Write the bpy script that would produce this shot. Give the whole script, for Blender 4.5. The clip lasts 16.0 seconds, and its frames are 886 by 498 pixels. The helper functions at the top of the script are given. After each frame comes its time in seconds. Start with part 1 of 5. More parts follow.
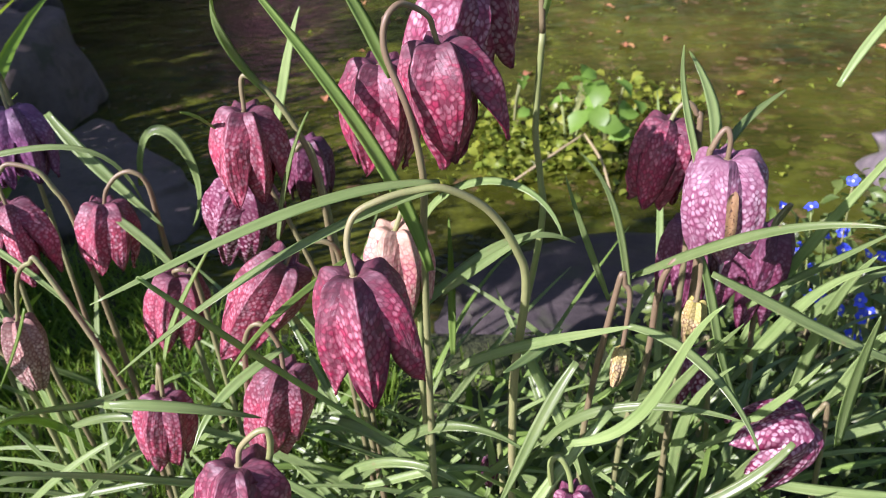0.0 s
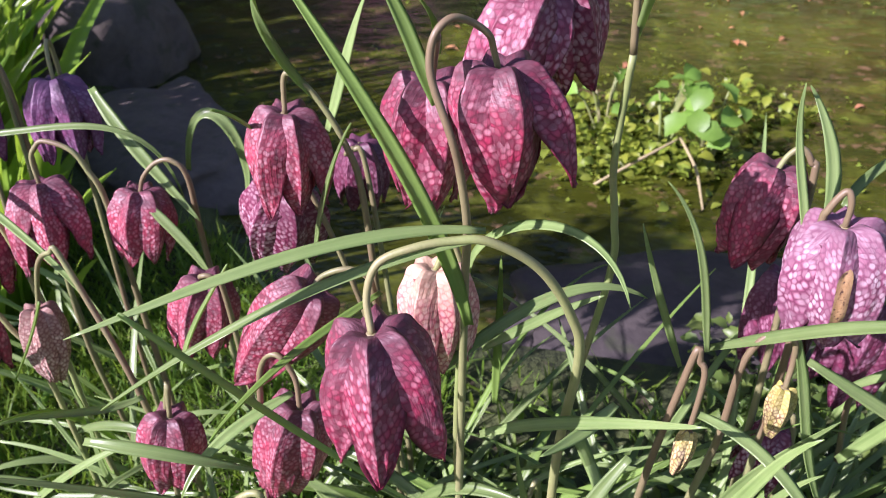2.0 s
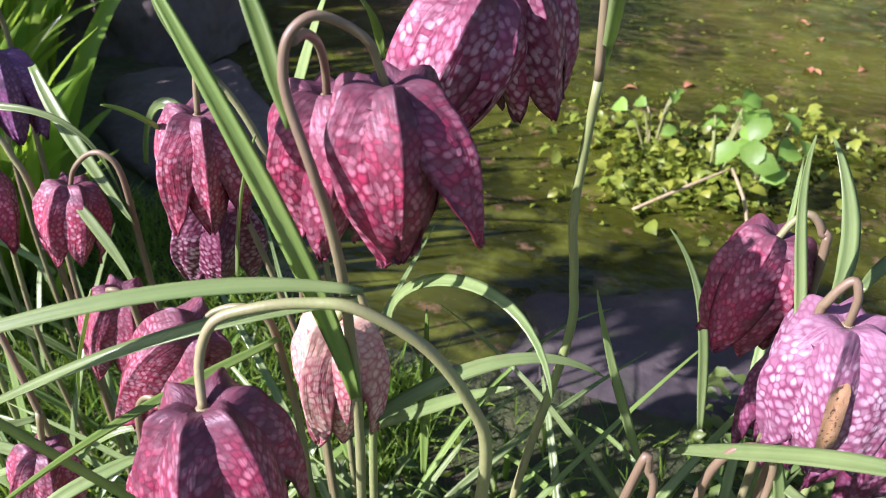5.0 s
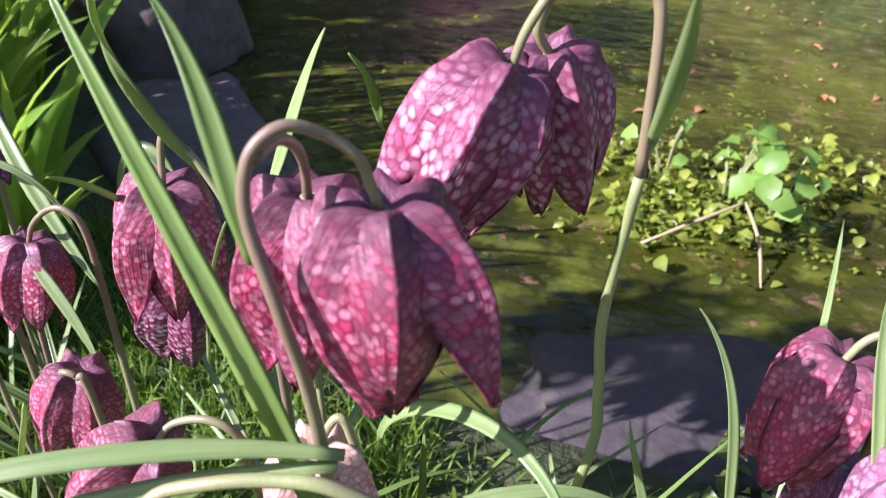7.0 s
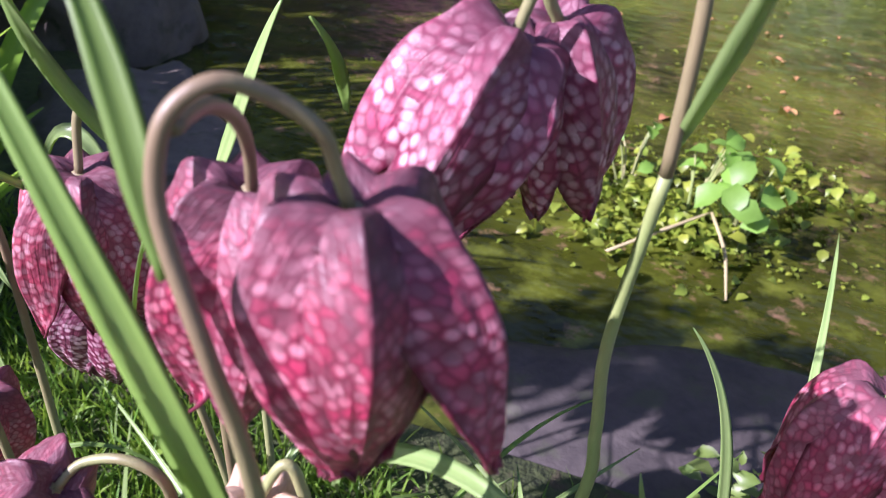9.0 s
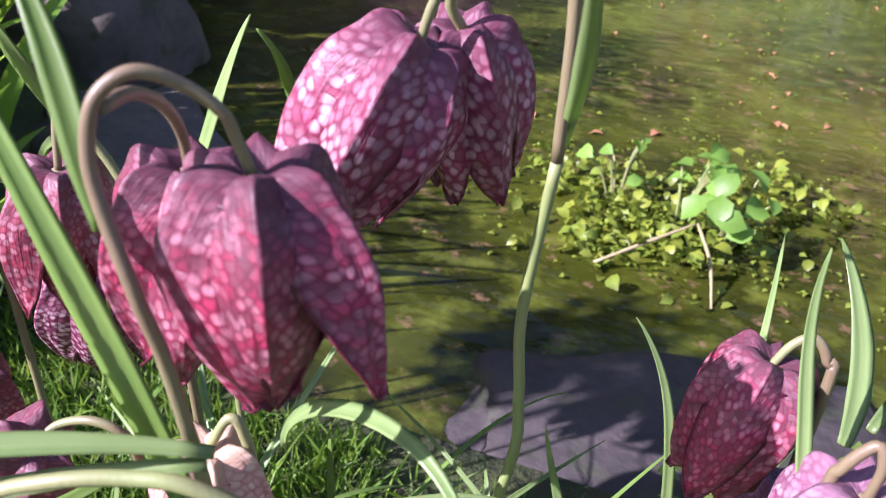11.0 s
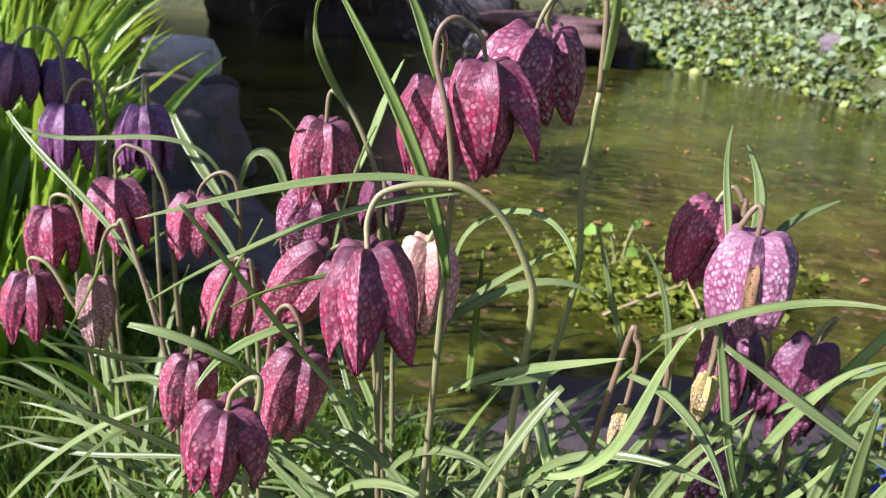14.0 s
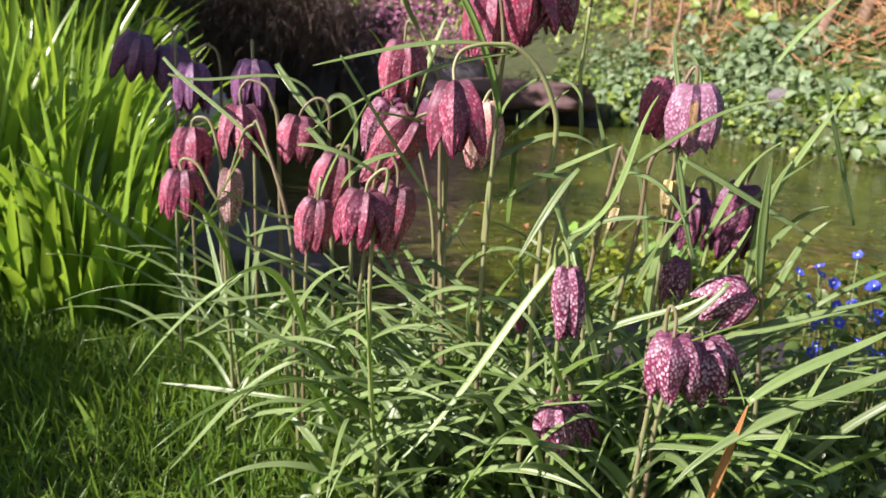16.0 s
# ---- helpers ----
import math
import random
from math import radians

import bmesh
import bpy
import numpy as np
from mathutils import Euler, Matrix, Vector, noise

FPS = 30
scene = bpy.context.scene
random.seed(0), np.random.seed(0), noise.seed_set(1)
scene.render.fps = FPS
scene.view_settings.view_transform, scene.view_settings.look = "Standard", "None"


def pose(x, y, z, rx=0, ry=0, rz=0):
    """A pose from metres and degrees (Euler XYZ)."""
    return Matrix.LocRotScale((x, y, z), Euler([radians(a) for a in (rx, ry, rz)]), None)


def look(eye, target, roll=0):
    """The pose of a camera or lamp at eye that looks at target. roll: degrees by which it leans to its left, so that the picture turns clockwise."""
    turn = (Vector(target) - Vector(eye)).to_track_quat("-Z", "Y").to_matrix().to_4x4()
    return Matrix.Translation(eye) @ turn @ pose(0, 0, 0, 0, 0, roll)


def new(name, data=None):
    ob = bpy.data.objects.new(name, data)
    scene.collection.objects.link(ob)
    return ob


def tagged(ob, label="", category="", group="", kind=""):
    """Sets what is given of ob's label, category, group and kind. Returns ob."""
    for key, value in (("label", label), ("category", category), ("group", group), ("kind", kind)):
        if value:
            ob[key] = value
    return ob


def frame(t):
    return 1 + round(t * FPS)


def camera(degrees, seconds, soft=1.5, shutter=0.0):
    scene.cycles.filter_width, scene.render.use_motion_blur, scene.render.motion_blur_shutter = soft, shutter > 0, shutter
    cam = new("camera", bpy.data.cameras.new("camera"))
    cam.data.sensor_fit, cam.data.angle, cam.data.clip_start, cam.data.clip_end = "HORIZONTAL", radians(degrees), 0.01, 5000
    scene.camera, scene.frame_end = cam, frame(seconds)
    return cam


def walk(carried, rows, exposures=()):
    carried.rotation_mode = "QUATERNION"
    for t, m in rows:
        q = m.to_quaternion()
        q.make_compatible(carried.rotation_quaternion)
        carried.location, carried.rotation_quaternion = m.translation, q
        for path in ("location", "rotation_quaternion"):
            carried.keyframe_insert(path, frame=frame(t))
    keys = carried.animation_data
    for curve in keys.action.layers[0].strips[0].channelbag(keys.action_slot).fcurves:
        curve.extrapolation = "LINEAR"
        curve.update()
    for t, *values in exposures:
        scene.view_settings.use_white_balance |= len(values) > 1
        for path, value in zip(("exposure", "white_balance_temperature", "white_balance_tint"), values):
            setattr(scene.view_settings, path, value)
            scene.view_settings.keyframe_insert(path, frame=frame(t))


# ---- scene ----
cam = camera(57.0, 16.0, soft=1.0)
cam.data.dof.use_dof, cam.data.dof.focus_distance, cam.data.dof.aperture_fstop = True, 0.245, 34.0
PATH = [
    (0, (0.055, 0.069, 0.42), (-0.172, 1.781, -0.589), -4.2),
    (0.5, (0.054, 0.084, 0.42), (-0.21, 1.777, -0.611), -3.9),
    (1, (0.054, 0.101, 0.421), (-0.261, 1.777, -0.625), -3.3),
    (1.5, (0.055, 0.114, 0.421), (-0.311, 1.773, -0.634), -2.6),
    (2, (0.06, 0.121, 0.418), (-0.361, 1.767, -0.638), -1.8),
    (2.5, (0.07, 0.131, 0.413), (-0.4, 1.765, -0.641), -1.0),
    (3, (0.075, 0.136, 0.41), (-0.429, 1.762, -0.64), -0.1),
    (3.5, (0.082, 0.148, 0.403), (-0.449, 1.764, -0.648), 0.4),
    (4, (0.088, 0.161, 0.401), (-0.453, 1.772, -0.654), 0.6),
    (6.5, (0.085, 0.212, 0.409), (-0.498, 1.81, -0.644), 1.8),
    (7, (0.071, 0.224, 0.406), (-0.491, 1.836, -0.636), 2.6),
    (7.5, (0.063, 0.233, 0.397), (-0.47, 1.861, -0.634), 4.1),
    (8, (0.056, 0.238, 0.389), (-0.444, 1.883, -0.632), 5.4),
    (8.5, (0.054, 0.244, 0.389), (-0.419, 1.894, -0.638), 5.9),
    (9, (0.057, 0.251, 0.389), (-0.402, 1.902, -0.641), 6.0),
    (11.5, (0.083, 0.219, 0.397), (-0.414, 1.903, -0.561), 5.2),
    (12, (0.085, 0.189, 0.399), (-0.427, 1.893, -0.514), 5.5),
    (12.5, (0.091, 0.16, 0.399), (-0.439, 1.89, -0.454), 5.2),
    (13, (0.091, 0.118, 0.399), (-0.45, 1.873, -0.393), 4.9),
    (13.5, (0.092, 0.077, 0.397), (-0.455, 1.855, -0.337), 4.4),
    (14, (0.1, 0.038, 0.381), (-0.446, 1.837, -0.302), 3.9),
    (14.5, (0.108, -0.01, 0.36), (-0.43, 1.808, -0.278), 3.3),
    (15, (0.111, -0.064, 0.345), (-0.415, 1.772, -0.25), 2.8),
    (15.5, (0.115, -0.111, 0.326), (-0.401, 1.745, -0.214), 2.4),
    (16, (0.118, -0.168, 0.303), (-0.392, 1.703, -0.185), 2.6),
]
walk(cam, [(t, look(eye, target, roll)) for t, eye, target, roll in PATH], exposures=[(0, 0.99, 5950, 33), (2, 1.10, 5910, 35), (4, 1.16, 5880, 36), (7, 1.45, 5680, 37), (9, 1.43, 5680, 36), (11.5, 1.46, 5680, 36), (12.5, 1.32, 5720, 35), (14, 1.07, 5900, 35), (16, 1.0, 6400, 26)])

# ---- light ----
SUN_TO = Vector((-0.71, -0.64, 0.60)).normalized()          # towards the sun: from beside the lawn, low over the clumps
world = bpy.data.worlds.new("sky")
scene.world = world
world.use_nodes = True
wn = world.node_tree.nodes
sky = wn.new("ShaderNodeTexSky")
sky.sky_type, sky.sun_disc = "NISHITA", False
sky.sun_elevation = math.asin(SUN_TO.z)
sky.sun_rotation = math.atan2(SUN_TO.x, SUN_TO.y)
sky.air_density, sky.dust_density, sky.ozone_density = 1.0, 1.2, 1.0
wn["Background"].inputs["Strength"].default_value = 0.072
world.node_tree.links.new(sky.outputs[0], wn["Background"].inputs["Color"])
sun = new("sun", bpy.data.lights.new("sun", "SUN"))
sun.data.energy, sun.data.angle, sun.data.color = 5.1, radians(0.53), (1.0, 0.93, 0.91)
sun.matrix_world = look(SUN_TO * 20, (0, 0, 0))


# ---- materials ----
def material(name):
    """An empty node material with its output and a Principled BSDF."""
    m = bpy.data.materials.new(name)
    m.use_nodes = True
    return m, m.node_tree.nodes, m.node_tree.links, m.node_tree.nodes["Principled BSDF"]


def coords(nodes, links, kind="Object", scale=(1, 1, 1)):
    tc, mp = nodes.new("ShaderNodeTexCoord"), nodes.new("ShaderNodeMapping")
    mp.inputs["Scale"].default_value = scale
    links.new(tc.outputs[kind], mp.inputs["Vector"])
    return mp.outputs[0]


def world_coords(nodes, links, scale=(1, 1, 1)):
    ge, mp = nodes.new("ShaderNodeNewGeometry"), nodes.new("ShaderNodeMapping")
    mp.inputs["Scale"].default_value = scale
    links.new(ge.outputs["Position"], mp.inputs["Vector"])
    return mp.outputs[0]


def noise_tex(nodes, links, vec, scale, detail=3.0, rough=0.55):
    n = nodes.new("ShaderNodeTexNoise")
    n.inputs["Scale"].default_value, n.inputs["Detail"].default_value, n.inputs["Roughness"].default_value = scale, detail, rough
    links.new(vec, n.inputs["Vector"])
    return n.outputs["Fac"]


def ramp(nodes, links, fac, stops):
    r = nodes.new("ShaderNodeValToRGB")
    el = r.color_ramp.elements
    while len(el) < len(stops):
        el.new(0.5)
    for e, (pos, col) in zip(el, stops):
        e.position, e.color = pos, (*col, 1.0)
    links.new(fac, r.inputs["Fac"])
    return r.outputs["Color"]


def mixed(nodes, links, fac, a, b, blend="MIX"):
    """Mix two colours; fac, a and b may be sockets or values."""
    mx = nodes.new("ShaderNodeMix")
    mx.data_type, mx.blend_type = "RGBA", blend
    for sock, v in ((mx.inputs[0], fac), (mx.inputs[6], a), (mx.inputs[7], b)):
        if isinstance(v, bpy.types.NodeSocket):
            links.new(v, sock)
        else:
            sock.default_value = (*v, 1.0) if isinstance(v, tuple) else v
    return mx.outputs[2]


def mathn(nodes, links, op, a, b=0.0):
    n = nodes.new("ShaderNodeMath")
    n.operation = op
    for sock, v in ((n.inputs[0], a), (n.inputs[1], b)):
        if isinstance(v, bpy.types.NodeSocket):
            links.new(v, sock)
        else:
            sock.default_value = v
    return n.outputs[0]


def bumped(nodes, links, bsdf, height, strength, distance):
    b = nodes.new("ShaderNodeBump")
    b.inputs["Strength"].default_value, b.inputs["Distance"].default_value = strength, distance
    links.new(height, b.inputs["Height"])
    links.new(b.outputs[0], bsdf.inputs["Normal"])
    return b.outputs[0]


def see_through(m, nodes, links, bsdf, colour, share):
    """Mix in light that shines through a thin leaf or petal."""
    tr, mx = nodes.new("ShaderNodeBsdfTranslucent"), nodes.new("ShaderNodeMixShader")
    if isinstance(colour, tuple):
        tr.inputs["Color"].default_value = (*colour, 1.0)
    else:
        links.new(colour, tr.inputs["Color"])
    mx.inputs[0].default_value = share
    links.new(bsdf.outputs[0], mx.inputs[1])
    links.new(tr.outputs[0], mx.inputs[2])
    links.new(mx.outputs[0], nodes["Material Output"].inputs["Surface"])


def petal_material(name, net, mid, pale, bloom, cell=0.0022, line=0.0, contrast=0.5, strength=0.7, glow=(0.60, 0.03, 0.10), fade=0.5, smoke=0.4):
    """Chequered petal: packed squarish cells, some pale, in a dark net; a grey waxy bloom towards the stalk and along the keel."""
    m, nodes, links, bsdf = material(name)
    uv = coords(nodes, links, "UV")
    rnd = nodes.new("ShaderNodeObjectInfo").outputs["Random"]
    off = nodes.new("ShaderNodeVectorMath")
    off.operation = "ADD"
    links.new(uv, off.inputs[0])
    links.new(rnd, off.inputs[1])
    # wavering of the rows
    nz = nodes.new("ShaderNodeTexNoise")
    nz.inputs["Scale"].default_value, nz.inputs["Detail"].default_value = 190.0, 2.0
    links.new(off.outputs[0], nz.inputs["Vector"])
    wob = nodes.new("ShaderNodeVectorMath")
    wob.operation = "MULTIPLY_ADD"
    links.new(nz.outputs["Color"], wob.inputs[0])
    wob.inputs[1].default_value = (0.0012, 0.0012, 0.0)
    links.new(off.outputs[0], wob.inputs[2])
    mp = nodes.new("ShaderNodeMapping")
    mp.inputs["Rotation"].default_value = (0, 0, 0.62)
    mp.inputs["Scale"].default_value = (1.0 / cell, 0.86 / cell, 1.0)
    links.new(wob.outputs[0], mp.inputs["Vector"])
    cells = []
    for feature in ("F1", "DISTANCE_TO_EDGE"):
        vo = nodes.new("ShaderNodeTexVoronoi")
        vo.voronoi_dimensions, vo.feature = "2D", feature
        vo.inputs["Scale"].default_value, vo.inputs["Randomness"].default_value = 1.0, 0.80
        links.new(mp.outputs[0], vo.inputs["Vector"])
        cells.append(vo)
    own = nodes.new("ShaderNodeSeparateColor")
    links.new(cells[0].outputs["Color"], own.inputs[0])
    # how pale each rounded spot is: by chance, and fading in broad patches
    patch = ramp(nodes, links, noise_tex(nodes, links, off.outputs[0], 75.0, 2.0), [(0.34, (0.35, 0.35, 0.35)), (0.62, (1, 1, 1))])
    share = ramp(nodes, links, own.outputs[0], [(0.45 - contrast * 0.45, (0, 0, 0)), (1.0 - 0.40 * contrast, (1, 1, 1))])
    far = mathn(nodes, links, "ADD", cells[0].outputs["Distance"], mathn(nodes, links, "MULTIPLY", mathn(nodes, links, "SUBTRACT", noise_tex(nodes, links, off.outputs[0], 900.0, 2.0), 0.5), 0.22))
    spots = mathn(nodes, links, "MULTIPLY", mathn(nodes, links, "MULTIPLY", ramp(nodes, links, far, [(0.24, (1, 1, 1)), (0.60 - line, (0, 0, 0))]), share), mathn(nodes, links, "MULTIPLY", patch, strength))
    # a faint dark net between the cells that fades away in places
    edge = mathn(nodes, links, "ADD", cells[1].outputs["Distance"], mathn(nodes, links, "MULTIPLY", noise_tex(nodes, links, off.outputs[0], 210.0, 3.0), fade * 0.5))
    web = ramp(nodes, links, edge, [(0.04, (0, 0, 0)), (0.30 + 0.2 * fade, (1, 1, 1))])
    ground = mixed(nodes, links, web, mixed(nodes, links, noise_tex(nodes, links, off.outputs[0], 120.0, 4.0), net, tuple(0.6 * c for c in net)), mid)
    # every few cells are smoky grey instead of pale
    smoky = mathn(nodes, links, "MULTIPLY", ramp(nodes, links, own.outputs[1], [(0.52, (0, 0, 0)), (0.70, (1, 1, 1))]), mathn(nodes, links, "MULTIPLY", web, smoke))
    ground = mixed(nodes, links, smoky, ground, bloom)
    col = mixed(nodes, links, mathn(nodes, links, "MULTIPLY", spots, mathn(nodes, links, "SUBTRACT", 1.0, smoky)), ground, pale)
    dust = ramp(nodes, links, noise_tex(nodes, links, off.outputs[0], 150.0, 5.0, 0.7), [(0.44, (0, 0, 0)), (0.70, (0.66, 0.66, 0.66))])
    col = mixed(nodes, links, dust, col, bloom)
    # length along the petal and distance from the midrib, from the second map
    um = nodes.new("ShaderNodeUVMap")
    um.uv_map = "along"
    sep = nodes.new("ShaderNodeSeparateXYZ")
    links.new(um.outputs[0], sep.inputs[0])
    across = mathn(nodes, links, "ABSOLUTE", sep.outputs["X"])
    wander = mathn(nodes, links, "MULTIPLY", noise_tex(nodes, links, off.outputs[0], 130.0, 3.0), 0.34)
    wax = ramp(nodes, links, mathn(nodes, links, "ADD", sep.outputs["Y"], wander), [(0.34, (1, 1, 1)), (0.72, (0, 0, 0))])
    keel = ramp(nodes, links, mathn(nodes, links, "ADD", mathn(nodes, links, "ADD", across, mathn(nodes, links, "MULTIPLY", sep.outputs["Y"], 0.22)), mathn(nodes, links, "MULTIPLY", wander, 0.4)),
                [(0.10, (1, 1, 1)), (0.30, (0, 0, 0))])
    col = mixed(nodes, links, mathn(nodes, links, "MULTIPLY", mathn(nodes, links, "MAXIMUM", wax, mathn(nodes, links, "MULTIPLY", keel, 0.75)), 0.82), col, bloom)
    rim = ramp(nodes, links, across, [(0.70, (0, 0, 0)), (0.96, (1, 1, 1))])
    col = mixed(nodes, links, mathn(nodes, links, "MULTIPLY", rim, 0.78), col, tuple(0.45 * c for c in net))
    tone = nodes.new("ShaderNodeHueSaturation")
    links.new(mathn(nodes, links, "ADD", mathn(nodes, links, "MULTIPLY", rnd, 0.30), 0.86), tone.inputs["Value"])
    links.new(col, tone.inputs["Color"])
    links.new(tone.outputs[0], bsdf.inputs["Base Color"])
    bsdf.inputs["Roughness"].default_value = 0.46
    bsdf.inputs["Specular IOR Level"].default_value = 0.36
    # creases along the petal, slightly raised cells and a fine crinkle
    vein = nodes.new("ShaderNodeMapping")
    vein.inputs["Scale"].default_value = (700.0, 60.0, 1.0)
    links.new(off.outputs[0], vein.inputs["Vector"])
    h = mathn(nodes, links, "ADD", noise_tex(nodes, links, vein.outputs[0], 1.0, 3.0), mathn(nodes, links, "MULTIPLY", noise_tex(nodes, links, off.outputs[0], 300.0, 3.0), 0.9))
    h = mathn(nodes, links, "ADD", h, mathn(nodes, links, "MULTIPLY", spots, 0.10))
    bumped(nodes, links, bsdf, h, 0.60, 0.0008)
    see_through(m, nodes, links, bsdf, mixed(nodes, links, 0.55, tone.outputs[0], glow), 0.17)
    return m


def blade_material(name, light, dark, through_col, share=0.26, rough=0.42, stripe=900.0, dry=None):
    """Strap leaf: fine parallel veins, patchy tone, bluish wax; its tone differs from leaf to leaf."""
    m, nodes, links, bsdf = material(name)
    uv = coords(nodes, links, "UV")
    vm = nodes.new("ShaderNodeMapping")
    vm.inputs["Scale"].default_value = (stripe, 18.0, 1.0)
    links.new(uv, vm.inputs["Vector"])
    lines = noise_tex(nodes, links, vm.outputs[0], 1.0, 2.0)
    wc = world_coords(nodes, links)
    rnd = nodes.new("ShaderNodeNewGeometry").outputs["Random Per Island"]
    rob = nodes.new("ShaderNodeObjectInfo").outputs["Random"]
    vary = mathn(nodes, links, "FRACT", mathn(nodes, links, "ADD", rnd, rob))
    blend = mathn(nodes, links, "ADD", mathn(nodes, links, "MULTIPLY", ramp(nodes, links, lines, [(0.28, (0, 0, 0)), (0.72, (1, 1, 1))]), 0.34), mathn(nodes, links, "MULTIPLY", noise_tex(nodes, links, wc, 45.0, 5.0, 0.65), 0.72))
    col = mixed(nodes, links, blend, light, dark)
    tone = nodes.new("ShaderNodeHueSaturation")
    links.new(mathn(nodes, links, "ADD", mathn(nodes, links, "MULTIPLY", vary, 0.5), 0.74), tone.inputs["Value"])
    links.new(mathn(nodes, links, "ADD", mathn(nodes, links, "MULTIPLY", rnd, 0.035), 0.4825), tone.inputs["Hue"])
    links.new(col, tone.inputs["Color"])
    out = tone.outputs[0]
    if dry:
        spots = ramp(nodes, links, noise_tex(nodes, links, wc, 160.0, 3.0), [(0.66, (0, 0, 0)), (0.74, (1, 1, 1))])
        out = mixed(nodes, links, mathn(nodes, links, "MULTIPLY", spots, 0.6), out, dry)
    links.new(out, bsdf.inputs["Base Color"])
    bsdf.inputs["Roughness"].default_value = rough
    bsdf.inputs["Specular IOR Level"].default_value = 0.45
    bumped(nodes, links, bsdf, lines, 0.35, 0.0004)
    see_through(m, nodes, links, bsdf, mixed(nodes, links, 0.6, out, through_col), share)
    return m


def plain_material(name, a, b, scale, rough=0.7, bump=0.4, dist=0.002, detail=5.0, third=None, spec=0.4, kind="world"):
    """Two or three colours mixed by noise at two scales, with relief."""
    m, nodes, links, bsdf = material(name)
    wc = world_coords(nodes, links) if kind == "world" else coords(nodes, links, "Object")
    n1, n2 = noise_tex(nodes, links, wc, scale, detail, 0.62), noise_tex(nodes, links, wc, scale * 6.3, 4.0)
    f = mathn(nodes, links, "ADD", mathn(nodes, links, "MULTIPLY", n1, 0.65), mathn(nodes, links, "MULTIPLY", n2, 0.35))
    col = mixed(nodes, links, ramp(nodes, links, f, [(0.38, (0, 0, 0)), (0.62, (1, 1, 1))]), a, b)
    if third:
        patch = ramp(nodes, links, noise_tex(nodes, links, wc, scale * 2.1, 5.0), [(0.56, (0, 0, 0)), (0.66, (1, 1, 1))])
        col = mixed(nodes, links, patch, col, third)
    links.new(col, bsdf.inputs["Base Color"])
    bsdf.inputs["Roughness"].default_value, bsdf.inputs["Specular IOR Level"].default_value = rough, spec
    if bump:
        bumped(nodes, links, bsdf, f, bump, dist)
    return m


def stem_material(name, low, high):
    """Flower stalk, dull brown-purple or green, streaked lengthwise."""
    m, nodes, links, bsdf = material(name)
    wc = world_coords(nodes, links, (1, 1, 0.22))
    col = mixed(nodes, links, ramp(nodes, links, noise_tex(nodes, links, wc, 38.0, 3.0), [(0.42, (0, 0, 0)), (0.60, (1, 1, 1))]), low, high)
    fine = noise_tex(nodes, links, world_coords(nodes, links, (1, 1, 0.12)), 1400.0, 2.0)
    col = mixed(nodes, links, mathn(nodes, links, "MULTIPLY", fine, 0.4), col, tuple(0.45 * c for c in low))
    links.new(col, bsdf.inputs["Base Color"])
    bsdf.inputs["Roughness"].default_value = 0.48
    bumped(nodes, links, bsdf, fine, 0.25, 0.0003)
    return m


BLOOM = (0.096, 0.048, 0.060)
PETAL = {
    "crimson": petal_material("petal_crimson", (0.165, 0.014, 0.042), (0.430, 0.042, 0.098), (0.88, 0.46, 0.52), BLOOM, 0.00150, 0.0, 0.75, 0.62, smoke=0.62),
    "spotted": petal_material("petal_spotted", (0.190, 0.018, 0.054), (0.370, 0.052, 0.116), (0.88, 0.61, 0.66), (0.13, 0.050, 0.07), 0.0019, 0.06, 1.0, 0.76, fade=0.3),
    "checked": petal_material("petal_checked", (0.225, 0.022, 0.052), (0.460, 0.066, 0.110), (0.92, 0.60, 0.64), BLOOM, 0.00135, 0.03, 0.9, 0.60),
    # crimson darkened in colour to make the rear bells look shaded
    "dusky": petal_material("petal_crimson_shaded", (0.090, 0.012, 0.036), (0.180, 0.032, 0.072), (0.56, 0.30, 0.39), (0.10, 0.040, 0.068), 0.0016, 0.0, 0.8, 0.7),
    # bluish skylit shade put into the petal colour
    "shaded_purple": petal_material("petal_shaded_purple", (0.120, 0.028, 0.092), (0.215, 0.066, 0.155), (0.46, 0.28, 0.42), (0.12, 0.070, 0.13), 0.0016, 0.0, 0.8, 0.7),
    "lilac": petal_material("petal_lilac", (0.18, 0.046, 0.096), (0.35, 0.115, 0.190), (0.90, 0.78, 0.82), (0.24, 0.12, 0.165), 0.00160, 0.06, 1.0, 0.66, fade=0.3, smoke=0.5),
    "mottled": petal_material("petal_mottled", (0.105, 0.008, 0.034), (0.225, 0.026, 0.072), (0.90, 0.68, 0.72), (0.16, 0.05, 0.085), 0.0017, 0.07, 1.0, 0.92, fade=0.2, smoke=0.25),
    "bud": petal_material("petal_bud", (0.11, 0.035, 0.04), (0.60, 0.48, 0.22), (0.76, 0.66, 0.42), (0.46, 0.42, 0.10), 0.0012, 0.0, 0.9, 0.55, (0.5, 0.3, 0.1), 0.15),
    "cream": petal_material("petal_cream", (0.38, 0.050, 0.095), (0.60, 0.22, 0.24), (0.84, 0.72, 0.58), (0.56, 0.40, 0.26), 0.0017, 0.05, 1.0, 0.82, (0.8, 0.4, 0.3), 0.3),
    "rosebud": petal_material("petal_rosebud", (0.17, 0.055, 0.062), (0.44, 0.260, 0.22), (0.80, 0.68, 0.56), (0.26, 0.15, 0.12), 0.0014, 0.02, 1.0, 0.8, (0.6, 0.25, 0.2), 0.1),
}
LEAF = blade_material("leaf_glaucous", (0.365, 0.475, 0.180), (0.105, 0.195, 0.048), (0.46, 0.66, 0.10), 0.38, 0.32, dry=(0.28, 0.26, 0.11))
